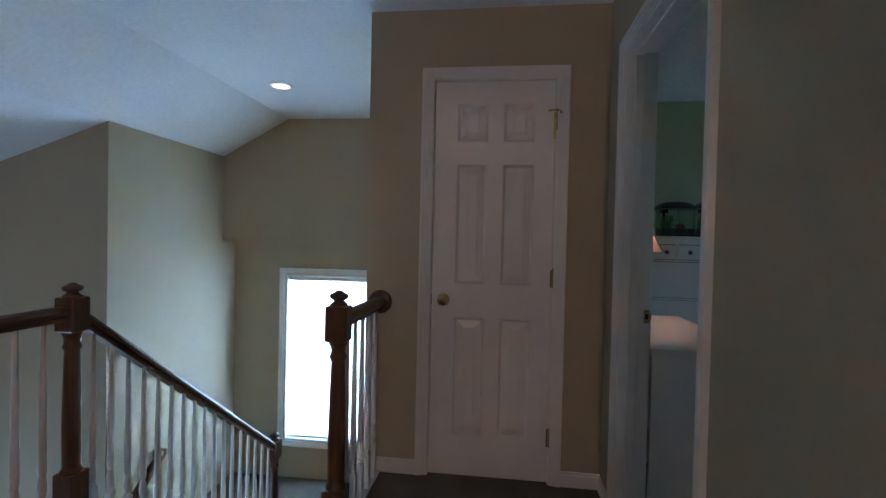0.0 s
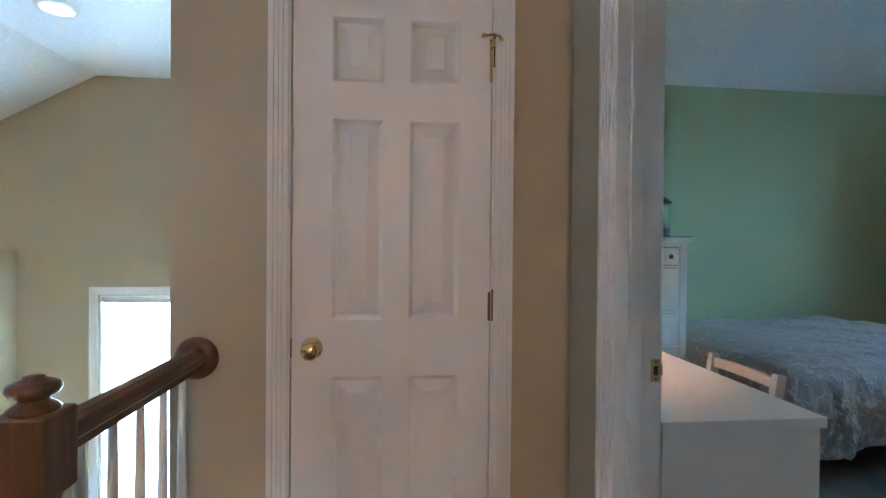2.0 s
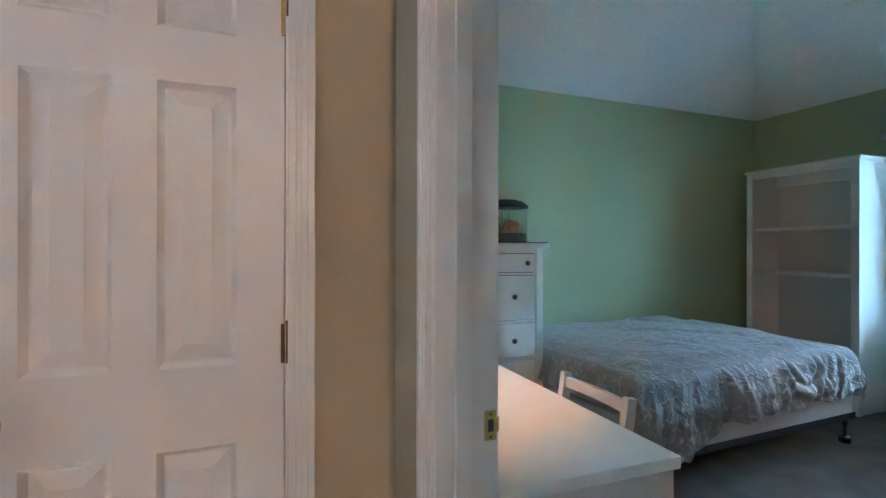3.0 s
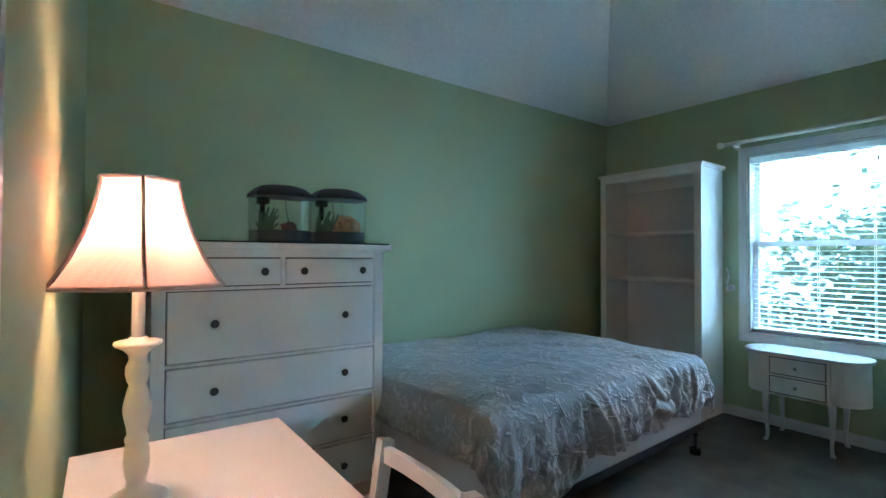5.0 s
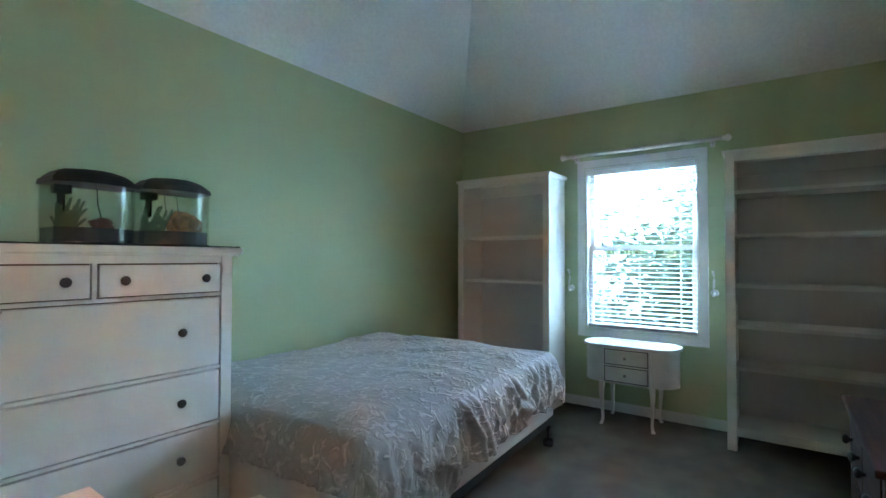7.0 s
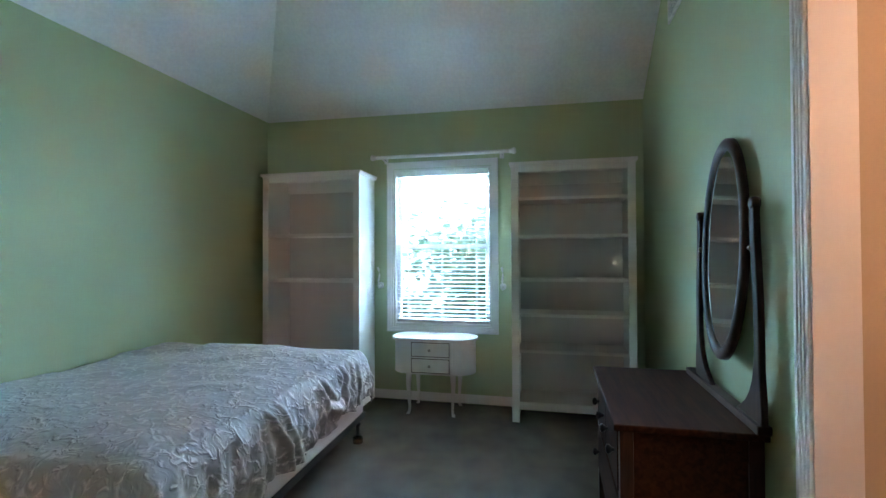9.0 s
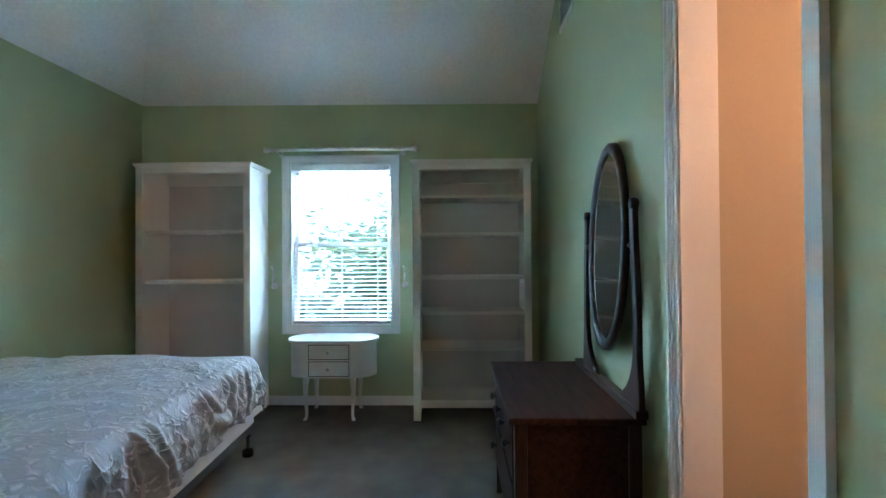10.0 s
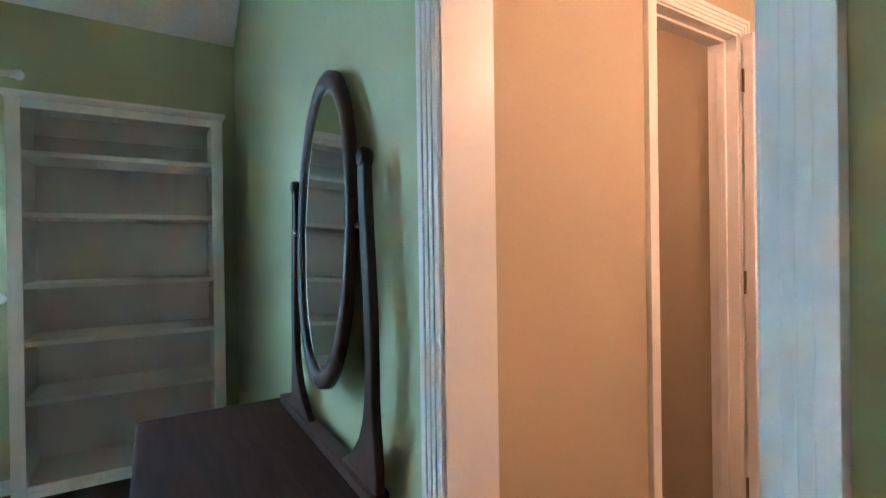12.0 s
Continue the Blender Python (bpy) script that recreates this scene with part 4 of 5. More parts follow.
for z, x, h in ((0.762, 0.040, 0.036), (0.600, 0.013, 0.030)):
    part("back_rail", swept([(-0.009, -h / 2), (0.009, -h / 2), (0.009, h / 2), (-0.009, h / 2)], [(x + 0.012 * (1 - (y / 0.165) ** 2), y, z) for y in (-0.155, -0.08, 0, 0.08, 0.155)]), WHITE, chair)
for y in (-0.165, 0.165):
    part("side_stretcher", boxes((-0.365, 0.0, y - 0.009, y + 0.009, 0.20, 0.225)), WHITE, chair)

# bed
TICK = material("white_box_spring_cloth", (0.66, 0.65, 0.66), 0.85, vary=0.05, scale=5, fine=0.04, fine_scale=300, bump=0.3)
QX0, QX1, QY0, QY1 = 1.895, 3.765, 3.215, 4.575
BED_TURN = pose(QX1, QY0, 0, 0, 0, 2.6) @ pose(-QX1, -QY0, 0)
bed = thing("bed", BED_TURN, "double bed with box spring on a black metal frame", "bed")


def soft_box(x0, x1, y0, y1, z0, z1, r):
    bm = boxes((x0, x1, y0, y1, z0, z1))
    bmesh.ops.bevel(bm, geom=bm.edges[:], offset=r, segments=4, affect="EDGES", profile=0.5)
    return bm


part("box_spring", soft_box(QX0, QX1, QY0, QY1, 0.192, 0.39, 0.02), TICK, bed, "white fabric box spring")
part("mattress", soft_box(QX0, QX1, QY0, QY1, 0.392, 0.598, 0.045), TICK, bed)
for y in (QY0 - 0.004, QY1 - 0.032):
    part("frame_rail", boxes((QX0 + 0.02, QX1 + 0.02, y, y + 0.036, 0.185, 0.191), (QX0 + 0.02, QX1 + 0.02, y if y < 4 else y + 0.03, y + 0.005 if y < 4 else y + 0.036, 0.160, 0.202), bevel=0.001, seg=1), BLACKM, bed, "black angle iron rail")
for x in (QX0 + 0.12, QX1 - 0.05):
    part("cross_rail", boxes((x, x + 0.035, QY0 + 0.04, QY1 - 0.04, 0.177, 0.184)), BLACKM, bed)
    for y in (QY0 + 0.03, QY1 - 0.03):
        lg = part("leg", turned([(0.012, 0.184), (0.013, 0.14), (0.022, 0.125), (0.014, 0.118), (0.012, 0.05)], 14), BLACKM, bed, smooth=True)
        lg.location = (x + 0.017, y, 0)
        part("foot", turned([(0.020, 0.0), (0.033, 0.003), (0.034, 0.030), (0.030, 0.046), (0.012, 0.052)], 18), BLACKP, lg, "black plastic foot", smooth=True)
        part("bracket", extruded([(-0.05, 0.177), (0.05, 0.177), (0.014, 0.12), (-0.014, 0.12)], 0.004, "xz"), BLACKM, lg)


def spread_material():
    m = material("grey_damask_bedspread", (0.34, 0.33, 0.33), 0.45, vary=0.05, scale=4, fine=0.05, fine_scale=300, bump=0.0)
    nt = m.node_tree
    b = nt.nodes["Principled BSDF"]
    tc = nt.nodes.new("ShaderNodeTexCoord")
    warp = nt.nodes.new("ShaderNodeTexNoise")
    warp.inputs["Scale"].default_value, warp.inputs["Detail"].default_value = 9.0, 2.0
    nt.links.new(tc.outputs["UV"], warp.inputs["Vector"])
    bend = nt.nodes.new("ShaderNodeMix")
    bend.data_type, bend.blend_type = "RGBA", "ADD"
    bend.inputs[0].default_value = 0.16
    nt.links.new(tc.outputs["UV"], bend.inputs[6])
    nt.links.new(warp.outputs["Color"], bend.inputs[7])
    leafy = nt.nodes.new("ShaderNodeTexVoronoi")
    leafy.feature = "DISTANCE_TO_EDGE"
    leafy.inputs["Scale"].default_value = 13.0
    nt.links.new(bend.outputs[2], leafy.inputs["Vector"])
    ramp = nt.nodes.new("ShaderNodeValToRGB")
    ramp.color_ramp.elements[0].position, ramp.color_ramp.elements[1].position = 0.02, 0.16
    ramp.color_ramp.elements[0].color, ramp.color_ramp.elements[1].color = (1, 1, 1, 1), (0, 0, 0, 1)
    low = ramp.color_ramp.elements.new(0.30)
    low.color = (0.25, 0.25, 0.25, 1)
    nt.links.new(leafy.outputs["Distance"], ramp.inputs[0])
    ln = nt.nodes.new("ShaderNodeTexNoise")
    ln.inputs["Scale"].default_value, ln.inputs["Detail"].default_value, ln.inputs["Distortion"].default_value = 16.0, 2.0, 1.5
    nt.links.new(tc.outputs["UV"], ln.inputs["Vector"])
    mix = nt.nodes.new("ShaderNodeMix")
    mix.data_type = "RGBA"
    mix.inputs[6].default_value = (0.35, 0.345, 0.345, 1)
    mix.inputs[7].default_value = (0.54, 0.53, 0.52, 1)
    # strokes break off where the second noise is low
    cut = nt.nodes.new("ShaderNodeMapRange")
    cut.inputs[1].default_value, cut.inputs[2].default_value = 0.44, 0.60
    nt.links.new(ln.outputs[0], cut.inputs[0])
    stroke = nt.nodes.new("ShaderNodeMath")
    stroke.operation = "MULTIPLY"
    nt.links.new(ramp.outputs[0], stroke.inputs[0])
    nt.links.new(cut.outputs[0], stroke.inputs[1])
    nt.links.new(stroke.outputs[0], mix.inputs[0])
    nt.links.new(mix.outputs[2], b.inputs["Base Color"])
    mr = nt.nodes.new("ShaderNodeMapRange")
    mr.inputs[3].default_value, mr.inputs[4].default_value = 0.48, 0.58
    nt.links.new(stroke.outputs[0], mr.inputs[0])
    nt.links.new(mr.outputs[0], b.inputs["Roughness"])
    bp = nt.nodes.new("ShaderNodeBump")
    bp.inputs["Strength"].default_value, bp.inputs["Distance"].default_value = 0.8, 0.005
    add = nt.nodes.new("ShaderNodeMath")
    nt.links.new(stroke.outputs[0], add.inputs[0])
    nt.links.new(ln.outputs[0], add.inputs[1])
    nt.links.new(add.outputs[0], bp.inputs["Height"])
    nt.links.new(bp.outputs[0], b.inputs["Normal"])
    b.inputs["Sheen Weight"].default_value = 0.08
    b.inputs["Specular IOR Level"].default_value = 0.35
    return m


def ridged(p):
    return 1 - 2 * abs(noise.noise(p))


def bedspread():
    bm = bmesh.new()
    uv = bm.loops.layers.uv.new("cloth")
    nu, nv = 330, 270
    top = 0.618
    over_l, over_r = 0.17, 0.185
    grid = []
    for j in range(nv + 1):
        row = []
        for i in range(nu + 1):
            fx, fy = i / nu, j / nv
            s = QX0 - over_l + fx * (QX1 - QX0 + over_l + over_r)
            hem = 0.274 + 0.012 * math.sin(s * 5.1 + 0.4) + 0.009 * math.sin(s * 17) + 0.17 * min(1, max(0, (2.45 - s) / 0.25))
            t = (QY0 - hem) + fy * (QY1 - 0.015 - QY0 + hem)
            ex0, ex1, ey0 = QX0 + 0.045, QX1 - 0.045, QY0 + 0.045
            dx = max(ex0 - s, 0, s - ex1)
            sx = -1 if s < ex0 else 1
            dy = max(ey0 - t, 0)
            d = math.hypot(dx, dy)
            x, y = min(max(s, ex0), ex1), max(t, ey0)
            q = Vector((s * 1.0, t * 1.0, 0))
            puff = 0.008 * ridged(q * 2.4) + 0.004 * ridged(q * 6.0 + Vector((4, 1, 0))) + 0.003 * noise.noise(q * 14) + 0.0022 * ridged(Vector((s * 21 + t * 9, t * 12 - s * 7, 0)))
            crease = max(0.0, ridged(Vector((s * 2.2 + t * 1.3, t * 0.9 - s * 0.8, 3.0))) - 0.55) * 0.035
            if d > 0:
                r = 0.062
                ang = min(d / r, math.pi / 2)
                out, drop = r * math.sin(ang), r * (1 - math.cos(ang)) + max(0.0, d - r * math.pi / 2)
                ux, uy = (sx * dx / d, -dy / d)
                along = s if dy > dx else t
                hang = min(1.0, max(0.0, d - 0.05) / 0.16)
                bunch = math.exp(-((s - 3.05) / 0.35) ** 2)
                fold = (0.006 * math.sin(along * 27 + 2.6 * noise.noise(Vector((along * 3, 0, 1)))) + 0.015 * ridged(Vector((along * 5 + drop * 7, drop * 5 - along * 2.5, 2.0))) + 0.009 * ridged(Vector((along * 17 + drop * 9, drop * 6 - along * 4, 5.0))) + 0.004 * ridged(Vector((along * 38 + drop * 20, drop * 14 - along * 9, 8.0)))) * hang
                fold += bunch * hang * (0.018 * ridged(Vector((along * 5 - drop * 6, drop * 5 + along * 3, 7.0))) + 0.012 * noise.noise(Vector((along * 16, drop * 14, 1))))
                fold += hang * (0.006 * ridged(Vector((along * 19 + 0.8 * noise.noise(Vector((along * 2, drop * 4, 3))), drop * 2.2, 11.0))) + 0.005 * math.sin(along * 58 + 5 * noise.noise(Vector((along * 4, drop * 3, 6)))))
                # a sagging swag and slanting creases where the cloth has slipped
                arc = math.hypot(s - 3.18, 0.85 * (drop - 0.01))
                sag = 0.022 * math.exp(-((arc - 0.17) / 0.030) ** 2) + 0.016 * math.exp(-((arc - 0.105) / 0.022) ** 2) - 0.014 * math.exp(-((arc - 0.135) / 0.016) ** 2)
                for s0, k, a0, wd in ((3.50, 0.55, 0.022, 0.020), (3.43, 0.62, -0.014, 0.016), (3.58, 0.35, 0.014, 0.016), (2.52, -0.35, 0.030, 0.018), (2.62, -0.30, 0.020, 0.022)):
                    sag += a0 * math.exp(-((s - s0 + k * drop) / wd) ** 2)
                if dy > dx:
                    fold += sag * min(1.0, max(0.0, d - 0.03) / 0.06)
                out += 0.03 * hang * (0.4 + drop) + fold + puff * 0.8 * hang
                x += ux * out
                y += uy * out
                z = top - drop + puff * 0.35 * (1 - hang)
            else:
                edge = min(x - ex0, ex1 - x, y - ey0)
                z = top + puff * min(1.0, 0.35 + edge / 0.2) + crease * min(1.0, edge / 0.1) + (0.018 + 0.022 * min(1.0, max(0.0, (s - 2.8) / 0.7))) * min(1.0, max(0.0, edge) / 0.22)
            row.append((bm.verts.new((x, y, z)), (s, t)))
        grid.append(row)
    for j in range(nv):
        for i in range(nu):
            c = (grid[j][i], grid[j][i + 1], grid[j + 1][i + 1], grid[j + 1][i])
            f = bm.faces.new([k2[0] for k2 in c])
            for lp, k2 in zip(f.loops, c):
                lp[uv].uv = k2[1]
    return bm


sp = tagged(part("bedspread", bedspread(), spread_material(), smooth=True), "crumpled grey-white damask bedspread draped over the bed", "bedspread")
sp.matrix_basis = BED_TURN
md = sp.modifiers.new("thickness", "SOLIDIFY")
md.thickness, md.offset = 0.004, 1.0

# window table
CHALK = material("distressed_white_paint", (0.74, 0.73, 0.70), 0.55, vary=0.06, scale=9, fine=0.03, fine_scale=140, bump=0.15)
PEWTER = material("pewter_knob", (0.35, 0.33, 0.30), 0.35, 0.9, vary=0.1, scale=40)
DARKGAP = material("worn_brown_edge", (0.10, 0.07, 0.05), 0.8, vary=0.3, scale=30)


def stadium(half, r, n=16, flat=1.0):
    """A rounded outline along y: straight for 2*half, with end radius r (along x) and reach along y."""
    pts = []
    for e, a0 in ((1, 0), (-1, math.pi)):
        for i in range(n + 1):
            a = a0 + math.pi * i / n
            pts.append((r * math.cos(a), e * half + flat * r * math.sin(a)))
    return pts


table = thing("side_table", pose(4.530, 2.905, 0), "small distressed white oval table with two drawers", "side table")
part("tabletop", extruded(stadium(0.215, 0.175, 18, 0.80), 0.022, "xy", bevel=0.005), CHALK, table).location = (0, 0, 0.582)
part("body", extruded(stadium(0.190, 0.150, 18, 0.98), 0.262, "xy"), CHALK, table).location = (0, 0, 0.318)
part("front_panel", boxes((-0.166, -0.14, -0.175, 0.175, 0.318, 0.580), bevel=0.002), CHALK, table)
for z0, z1 in ((0.465, 0.568), (0.338, 0.441)):
    part("drawer_gap", boxes((-0.1670, -0.160, -0.157, 0.157, z0 - 0.006, z1 + 0.006)), DARKGAP, table, "dark worn drawer gap")
    d = part("drawer", boxes((-0.171, -0.150, -0.151, 0.151, z0, z1), bevel=0.002), CHALK, table)
    kk = part("knob", turned([(0.006, 0), (0.005, 0.008), (0.011, 0.013), (0.012, 0.018), (0.0, 0.024)], 16), PEWTER, d, "small pewter knob", smooth=True)
    kk.matrix_basis = pose(-0.171, 0.003, (z0 + z1) / 2, 0, -90, 0)
for x in (-0.145, 0.125):
    for y in (-0.178, 0.178):
        sy = 1 if y > 0 else -1
        sx = 1 if x > 0 else -1
        lg = bmesh.new()
        pr = [(0.0, 0.325, 0.019), (0.004, 0.29, 0.018), (0.005, 0.22, 0.014), (0.001, 0.12, 0.0105), (-0.003, 0.05, 0.0085), (0.0, 0.02, 0.009), (0.006, 0.008, 0.012), (0.008, 0.0, 0.012)]
        rgs = []
        for off, z, r in pr:
            cx, cy = x + off * sx, y + off * sy
            rgs.append([lg.verts.new((cx + px * r, cy + py * r, z)) for px, py in ((-1, -1), (1, -1), (1, 1), (-1, 1))])
        for a, b in zip(rgs, rgs[1:]):
            for i in range(4):
                lg.faces.new((a[i], a[(i + 1) % 4], b[(i + 1) % 4], b[i]))
        lg.faces.new(rgs[0]), lg.faces.new(rgs[-1][::-1])
        bmesh.ops.recalc_face_normals(lg, faces=lg.faces[:])
        part("leg", lg, CHALK, table)

# curtain rod and holdbacks
rod = thing("curtain_rod", pose(0, 0, 0), "white curtain rod with ball finials above the window", "curtain rod")
RX, RZ = 4.672, 2.128
part("pole", swept(circle(0.0155, 14), [(RX, 2.30, RZ), (RX, 3.47, RZ)]), TRIM, rod, smooth=True)
for y, sgn in ((2.30, 1), (3.47, -1)):
    f = part("finial", turned([(0.0155, 0), (0.021, 0.004), (0.016, 0.012), (0.022, 0.022), (0.027, 0.034), (0.022, 0.048), (0.008, 0.056), (0.0, 0.057)], 18), TRIM, rod, smooth=True)
    f.matrix_basis = pose(RX, y, RZ, 90 if sgn > 0 else -90)
    yb = y + 0.07 * sgn
    part("bracket", boxes((BX1 - 0.008, BX1, yb - 0.018, yb + 0.018, RZ - 0.045, RZ + 0.015), (RX - 0.016, BX1 - 0.006, yb - 0.009, yb + 0.009, RZ - 0.030, RZ - 0.013), bevel=0.003), TRIM, rod)
for y in (3.455, 2.365):
    hb = thing("curtain_holdback", pose(BX1, y, 1.055), "white scrolled curtain holdback beside the window", "holdback", "curtain holdbacks")
    part("hook", swept(circle(0.0085, 10), [(-0.006, 0, -0.055), (-0.035, 0.006, -0.075), (-0.060, 0.004, -0.055), (-0.062, 0, -0.01), (-0.048, -0.003, 0.04), (-0.056, 0, 0.08), (-0.072, 0.004, 0.105)]), TRIM, hb, smooth=True)
    pl = part("plate", turned([(0.028, 0), (0.028, 0.005), (0.018, 0.010), (0.0, 0.011)], 20), TRIM, hb, smooth=True)
    pl.matrix_basis = pose(0, 0, -0.055, 0, -90, 0)

# wall vent
vent = thing("wall_vent", pose(0, 0, 0), "white slotted return air vent high on the wall", "vent")
vx0, vx1, vz0, vz1 = 3.50, 3.84, 2.665, 2.865
part("frame", boxes((vx0, vx0 + 0.025, BY0, BY0 + 0.012, vz0, vz1), (vx1 - 0.025, vx1, BY0, BY0 + 0.012, vz0, vz1), (vx0 + 0.025, vx1 - 0.025, BY0, BY0 + 0.012, vz0, vz0 + 0.025), (vx0 + 0.025, vx1 - 0.025, BY0, BY0 + 0.012, vz1 - 0.025, vz1), bevel=0.002), TRIM, vent)
# black sheet on the wall, paints the dark of a duct between the slats
part("duct_shade", boxes((vx0 + 0.02, vx1 - 0.02, BY0 + 0.0005, BY0 + 0.0015, vz0 + 0.02, vz1 - 0.02)), BLACKM, vent)
sl0 = None
for i in range(11):
    if sl0 is None:
        sl0 = ob = part("slat", boxes((vx0 + 0.024, vx1 - 0.024, -0.001, 0.001, -0.006, 0.006)), TRIM, vent)
    else:
        ob = new("slat", sl0.data)
        ob.parent = vent
    ob.matrix_basis = pose(0, BY0 + 0.007, vz0 + 0.032 + i * 0.0135, 35)

# vanity dresser with mirror
UX0, UX1, UY0, UY1, UZ = 2.465, 3.36, BY0 + 0.022, 1.752, 0.676
van = thing("vanity_dresser", pose(0, 0, 0), "dark mahogany low vanity dresser with drawers", "vanity")
part("top", boxes((UX0, UX1, UY0, UY1, UZ - 0.024, UZ), bevel=0.007, seg=3), MAHOG, van)
ax0, ax1, ay0, ay1 = UX0 + 0.022, UX1 - 0.022, UY0 + 0.01, UY1 - 0.022
for x in (ax0, ax1 - 0.045):
    for y in (ay0, ay1 - 0.045):
        part("corner_post", boxes((x, x + 0.045, y, y + 0.045, 0.0, UZ - 0.024), bevel=0.003), MAHOG_Z, van)
for x in (ax0 + 0.008, ax1 - 0.024):
    part("side_panel", boxes((x + 0.006, x + 0.012, ay0 + 0.045, ay1 - 0.045, 0.17, UZ - 0.03)), MAHOG, van)
    for z0, z1 in ((UZ - 0.105, UZ - 0.025), (0.15, 0.22)):
        part("side_rail", boxes((x, x + 0.018, ay0 + 0.045, ay1 - 0.045, z0, z1), bevel=0.002), MAHOG, van)
part("back_panel", boxes((ax0 + 0.045, ax1 - 0.045, ay0 + 0.01, ay0 + 0.018, 0.15, UZ - 0.025)), MAHOG, van)
part("front_rail", boxes((ax0 + 0.045, ax1 - 0.045, ay1 - 0.03, ay1 - 0.008, 0.14, 0.175), (ax0 + 0.045, ax1 - 0.045, ay1 - 0.03, ay1 - 0.008, 0.395, 0.415), bevel=0.002), MAHOG, van)
VKNOB = [(0.008, 0.0), (0.007, 0.008), (0.013, 0.014), (0.018, 0.020), (0.018, 0.026), (0.012, 0.032), (0.0, 0.034)]
for x0, x1, z0, z1 in ((ax0 + 0.047, 2.915, 0.418, UZ - 0.028), (2.922, ax1 - 0.047, 0.418, UZ - 0.028), (ax0 + 0.047, ax1 - 0.047, 0.178, 0.392)):
    d = part("drawer", boxes((x0, x1, ay1 - 0.024, ay1 + 0.004, z0, z1), bevel=0.003), MAHOG, van)
    for kx in ((x0 + 0.08, x1 - 0.08)):
        kk = part("knob", turned(VKNOB, 18), KNOB, d, "round dark wooden knob", smooth=True)
        kk.matrix_basis = pose(kx, ay1 + 0.003, (z0 + z1) / 2, -90)

mir = thing("vanity_mirror", pose(0, 0, UZ), "oval mirror in a dark mahogany frame on curved posts", "mirror")
MXC, MY, MZC, MA, MB = 2.815, BY0 + 0.043, 0.607, 0.213, 0.412
part("base_rail", boxes((2.455, 3.300, MY - 0.022, MY + 0.022, 0.0005, 0.030), bevel=0.004), MAHOG_Z, mir)


def harp(sgn, cx):
    """A curved upright, wide at its foot and thin at its top."""
    cl = [(0.140, 0.360, 0.028), (0.180, 0.362, 0.050), (0.225, 0.361, 0.080), (0.262, 0.357, 0.120), (0.286, 0.350, 0.165), (0.300, 0.345, 0.22), (0.306, 0.345, 0.30), (0.302, 0.342, 0.42), (0.291, 0.332, 0.54),
          (0.281, 0.322, 0.64), (0.277, 0.318, 0.71), (0.280, 0.318, 0.748), (0.292, 0.308, 0.768)]
    left = [(cx + sgn * a, z) for a, b, z in cl]
    right = [(cx + sgn * b, z) for a, b, z in cl]
    return extruded(left + right[::-1], 0.022, "xz", bevel=0.005)


for sgn in (1, -1):
    part("post", harp(sgn, MXC), MAHOG_Z, mir).location = (0, MY - 0.011, 0)
    sc = part("scroll_top", turned([(0.010, -0.014), (0.020, -0.013), (0.023, 0.0), (0.020, 0.013), (0.010, 0.014)], 20), MAHOG_Z, mir, smooth=True)
    sc.matrix_basis = pose(MXC + sgn * 0.300, MY, 0.757, 90)
    pn = part("pivot", turned([(0.006, 0), (0.006, 0.03), (0.014, 0.034), (0.014, 0.044), (0.0, 0.050)], 14), OLDBRASS, mir, "brass pivot screw", smooth=True)
    pn.matrix_basis = pose(MXC + sgn * 0.245, MY, MZC, 0, 90 * sgn, 0)
TILT_M = pose(MXC, MY + 0.002, MZC, 2)
ring_path = [(MA * math.cos(2 * math.pi * i / 72), 0, MB * math.sin(2 * math.pi * i / 72)) for i in range(72)]
fr = part("frame", swept([(-0.026, -0.011), (-0.024, 0.008), (-0.012, 0.015), (0.010, 0.013), (0.022, 0.006), (0.026, -0.002), (0.026, -0.011)], ring_path, closed=True, up=(0, 1, 0)), MAHOG_Z, mir, "oval mahogany mirror frame", smooth=True)
fr.matrix_basis = TILT_M
ell = [((MA - 0.018) * math.cos(2 * math.pi * i / 72), (MB - 0.018) * math.sin(2 * math.pi * i / 72)) for i in range(72)]
gl = bmesh.new()
o0 = [gl.verts.new((x, 0.0, z)) for x, z in ell]
o1 = [gl.verts.new((x * 0.90, 0.0028, z * 0.95)) for x, z in ell]
o2 = [gl.verts.new((x, -0.006, z)) for x, z in ell]
gl.faces.new(o1)
gl.faces.new(o2[::-1])
for i in range(72):
    gl.faces.new((o0[i], o0[(i + 1) % 72], o1[(i + 1) % 72], o1[i]))
    gl.faces.new((o2[i], o2[(i + 1) % 72], o0[(i + 1) % 72], o0[i]))
bmesh.ops.recalc_face_normals(gl, faces=gl.faces[:])
mg = part("mirror_glass", gl, MIRROR, mir, "bevelled silvered mirror glass")
mg.matrix_basis = TILT_M

# ---- outdoors: trees ----
BARK = material("grey_brown_bark", (0.10, 0.075, 0.055), 0.9, vary=0.3, scale=12, fine=0.3, fine_scale=60, bump=0.8)
LEAF = cloth_through("green_leaf", (0.06, 0.12, 0.09), (0.05, 0.11, 0.07), 0.4, 0.5, 40)


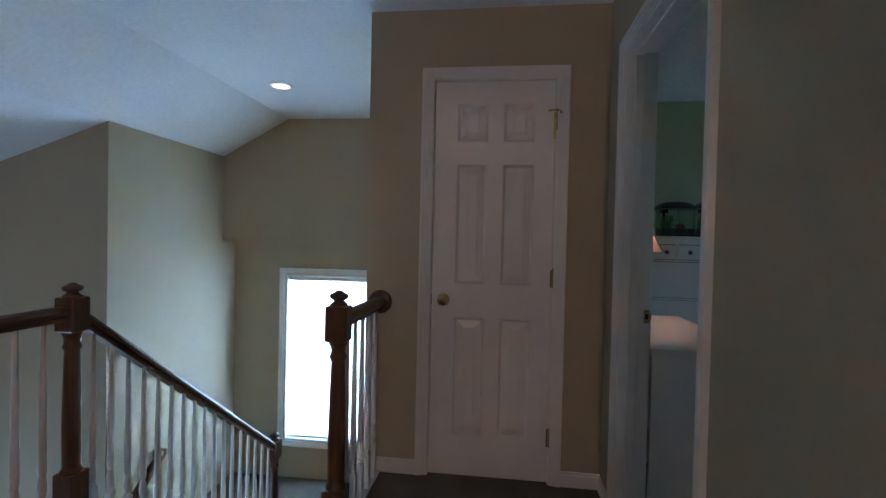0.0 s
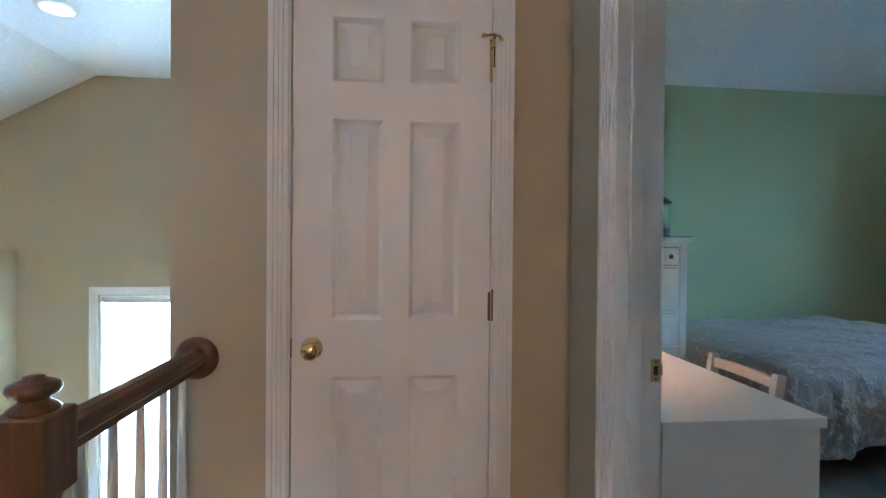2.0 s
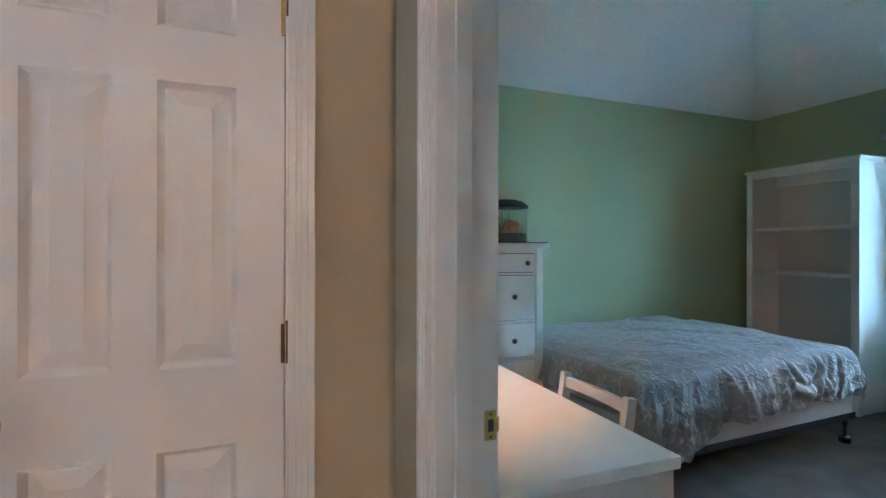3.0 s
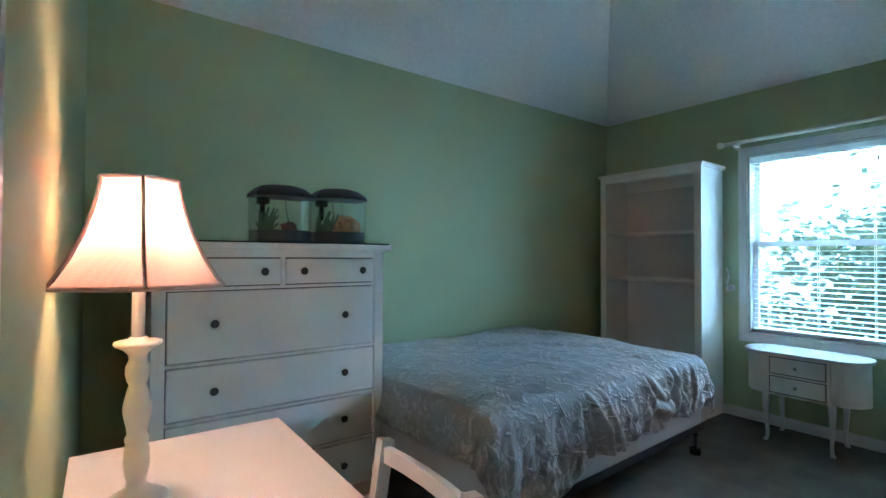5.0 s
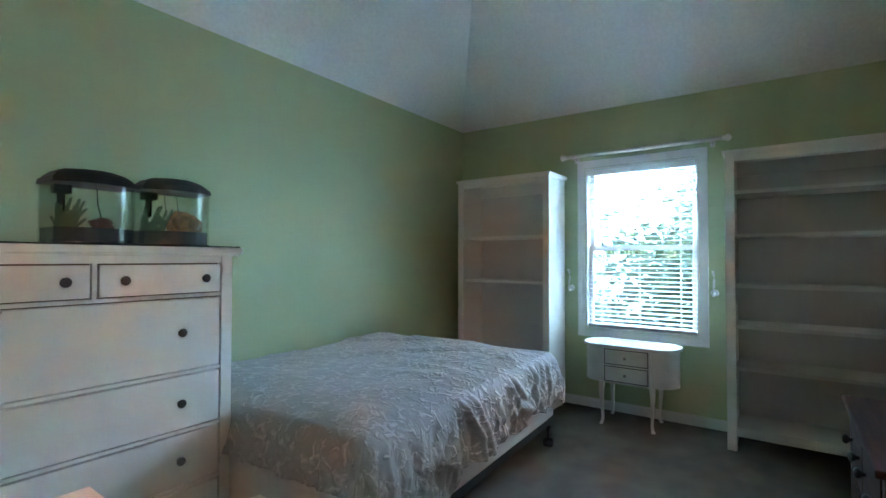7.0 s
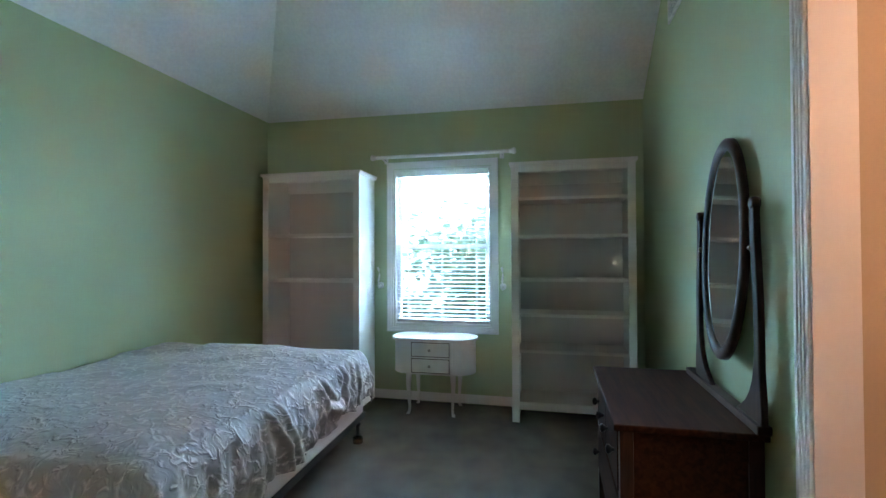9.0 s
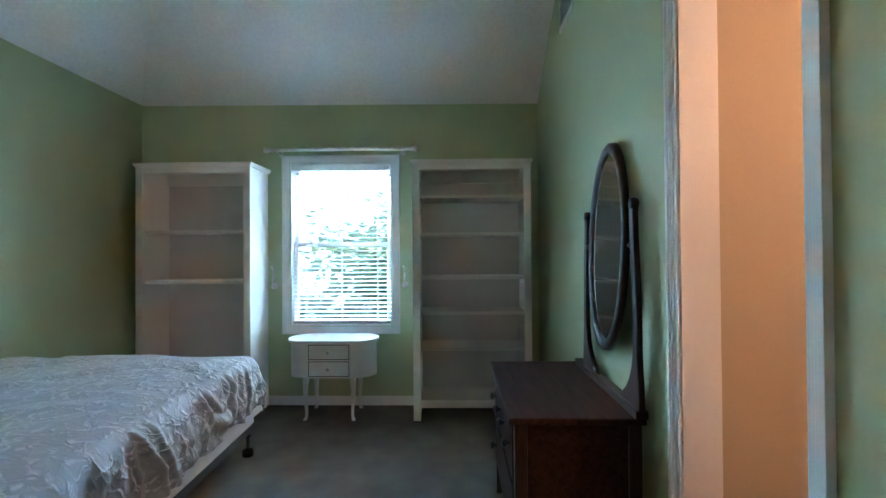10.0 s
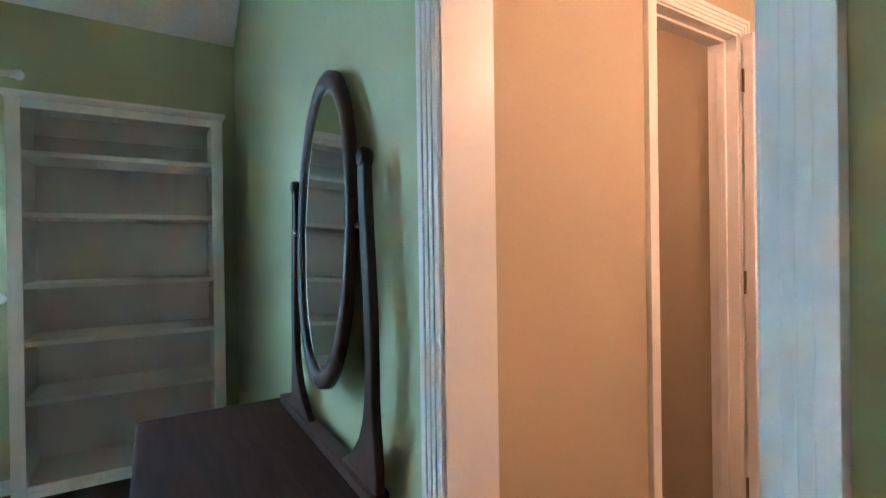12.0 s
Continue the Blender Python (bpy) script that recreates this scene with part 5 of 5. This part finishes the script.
def tree(place, height, spread_r, seed, leaves):
    rnd = random.Random(seed)
    root = thing("tree", pose(*place), "leafy green deciduous tree outside the window", "tree", "trees outside")
    bm = bmesh.new()
    tips = []

    def limb(p, d, length, r, depth):
        pts, rad = [p], [r]
        for i in range(4):
            d = (d + Vector((rnd.uniform(-1, 1), rnd.uniform(-1, 1), rnd.uniform(-0.2, 0.5))) * 0.22).normalized()
            p = p + d * length / 4
            pts.append(p)
            rad.append(r * (1 - 0.16 * (i + 1)))
        prev = None
        for q, rr in zip(pts, rad):
            side = d.orthogonal().normalized()
            oth = d.cross(side)
            ringv = [bm.verts.new(q + side * rr * math.cos(a * math.pi / 3) + oth * rr * math.sin(a * math.pi / 3)) for a in range(6)]
            if prev:
                for a in range(6):
                    bm.faces.new((prev[a], prev[(a + 1) % 6], ringv[(a + 1) % 6], ringv[a]))
            prev = ringv
        if depth == 0:
            tips.extend(pts[1:])
            return
        for k3 in range(3 if depth < 3 else 5):
            a = rnd.uniform(0, 2 * math.pi)
            nd = (d * rnd.uniform(0.3, 0.8) + Vector((math.cos(a), math.sin(a), rnd.uniform(-0.1, 0.5)))).normalized()
            limb(pts[rnd.choice((2, 3, 4))], nd, length * rnd.uniform(0.55, 0.75), rad[-1] * 0.6, depth - 1)

    limb(Vector((0, 0, 0)), Vector((0, 0, 1)), height * 0.42, 0.13, 3)
    part("trunk", bm, BARK, root)
    lv = bmesh.new()
    for q in range(leaves):
        c = rnd.choice(tips) + Vector((rnd.gauss(0, 1), rnd.gauss(0, 1), rnd.gauss(0, 0.8))) * spread_r
        a, b = rnd.uniform(0, 2 * math.pi), rnd.uniform(-0.6, 0.6)
        l, w = rnd.uniform(0.09, 0.17), rnd.uniform(0.04, 0.07)
        u = Vector((math.cos(a), math.sin(a), b)).normalized()
        s2 = u.orthogonal().normalized()
        nrm = u.cross(s2)
        v = [lv.verts.new(c), lv.verts.new(c + u * l * 0.5 + s2 * w + nrm * 0.01), lv.verts.new(c + u * l), lv.verts.new(c + u * l * 0.5 - s2 * w + nrm * 0.01)]
        lv.faces.new((v[0], v[1], v[2])), lv.faces.new((v[0], v[2], v[3]))
    part("crown", lv, LEAF, root, "crown of small green leaves")
    return root


tree((9.6, 3.0, -2.95), 7.6, 0.40, 11, 4800)
tree((11.5, 5.4, -2.95), 4.4, 0.40, 23, 3400)
tree((10.6, 1.9, -2.95), 6.6, 0.42, 5, 4200)
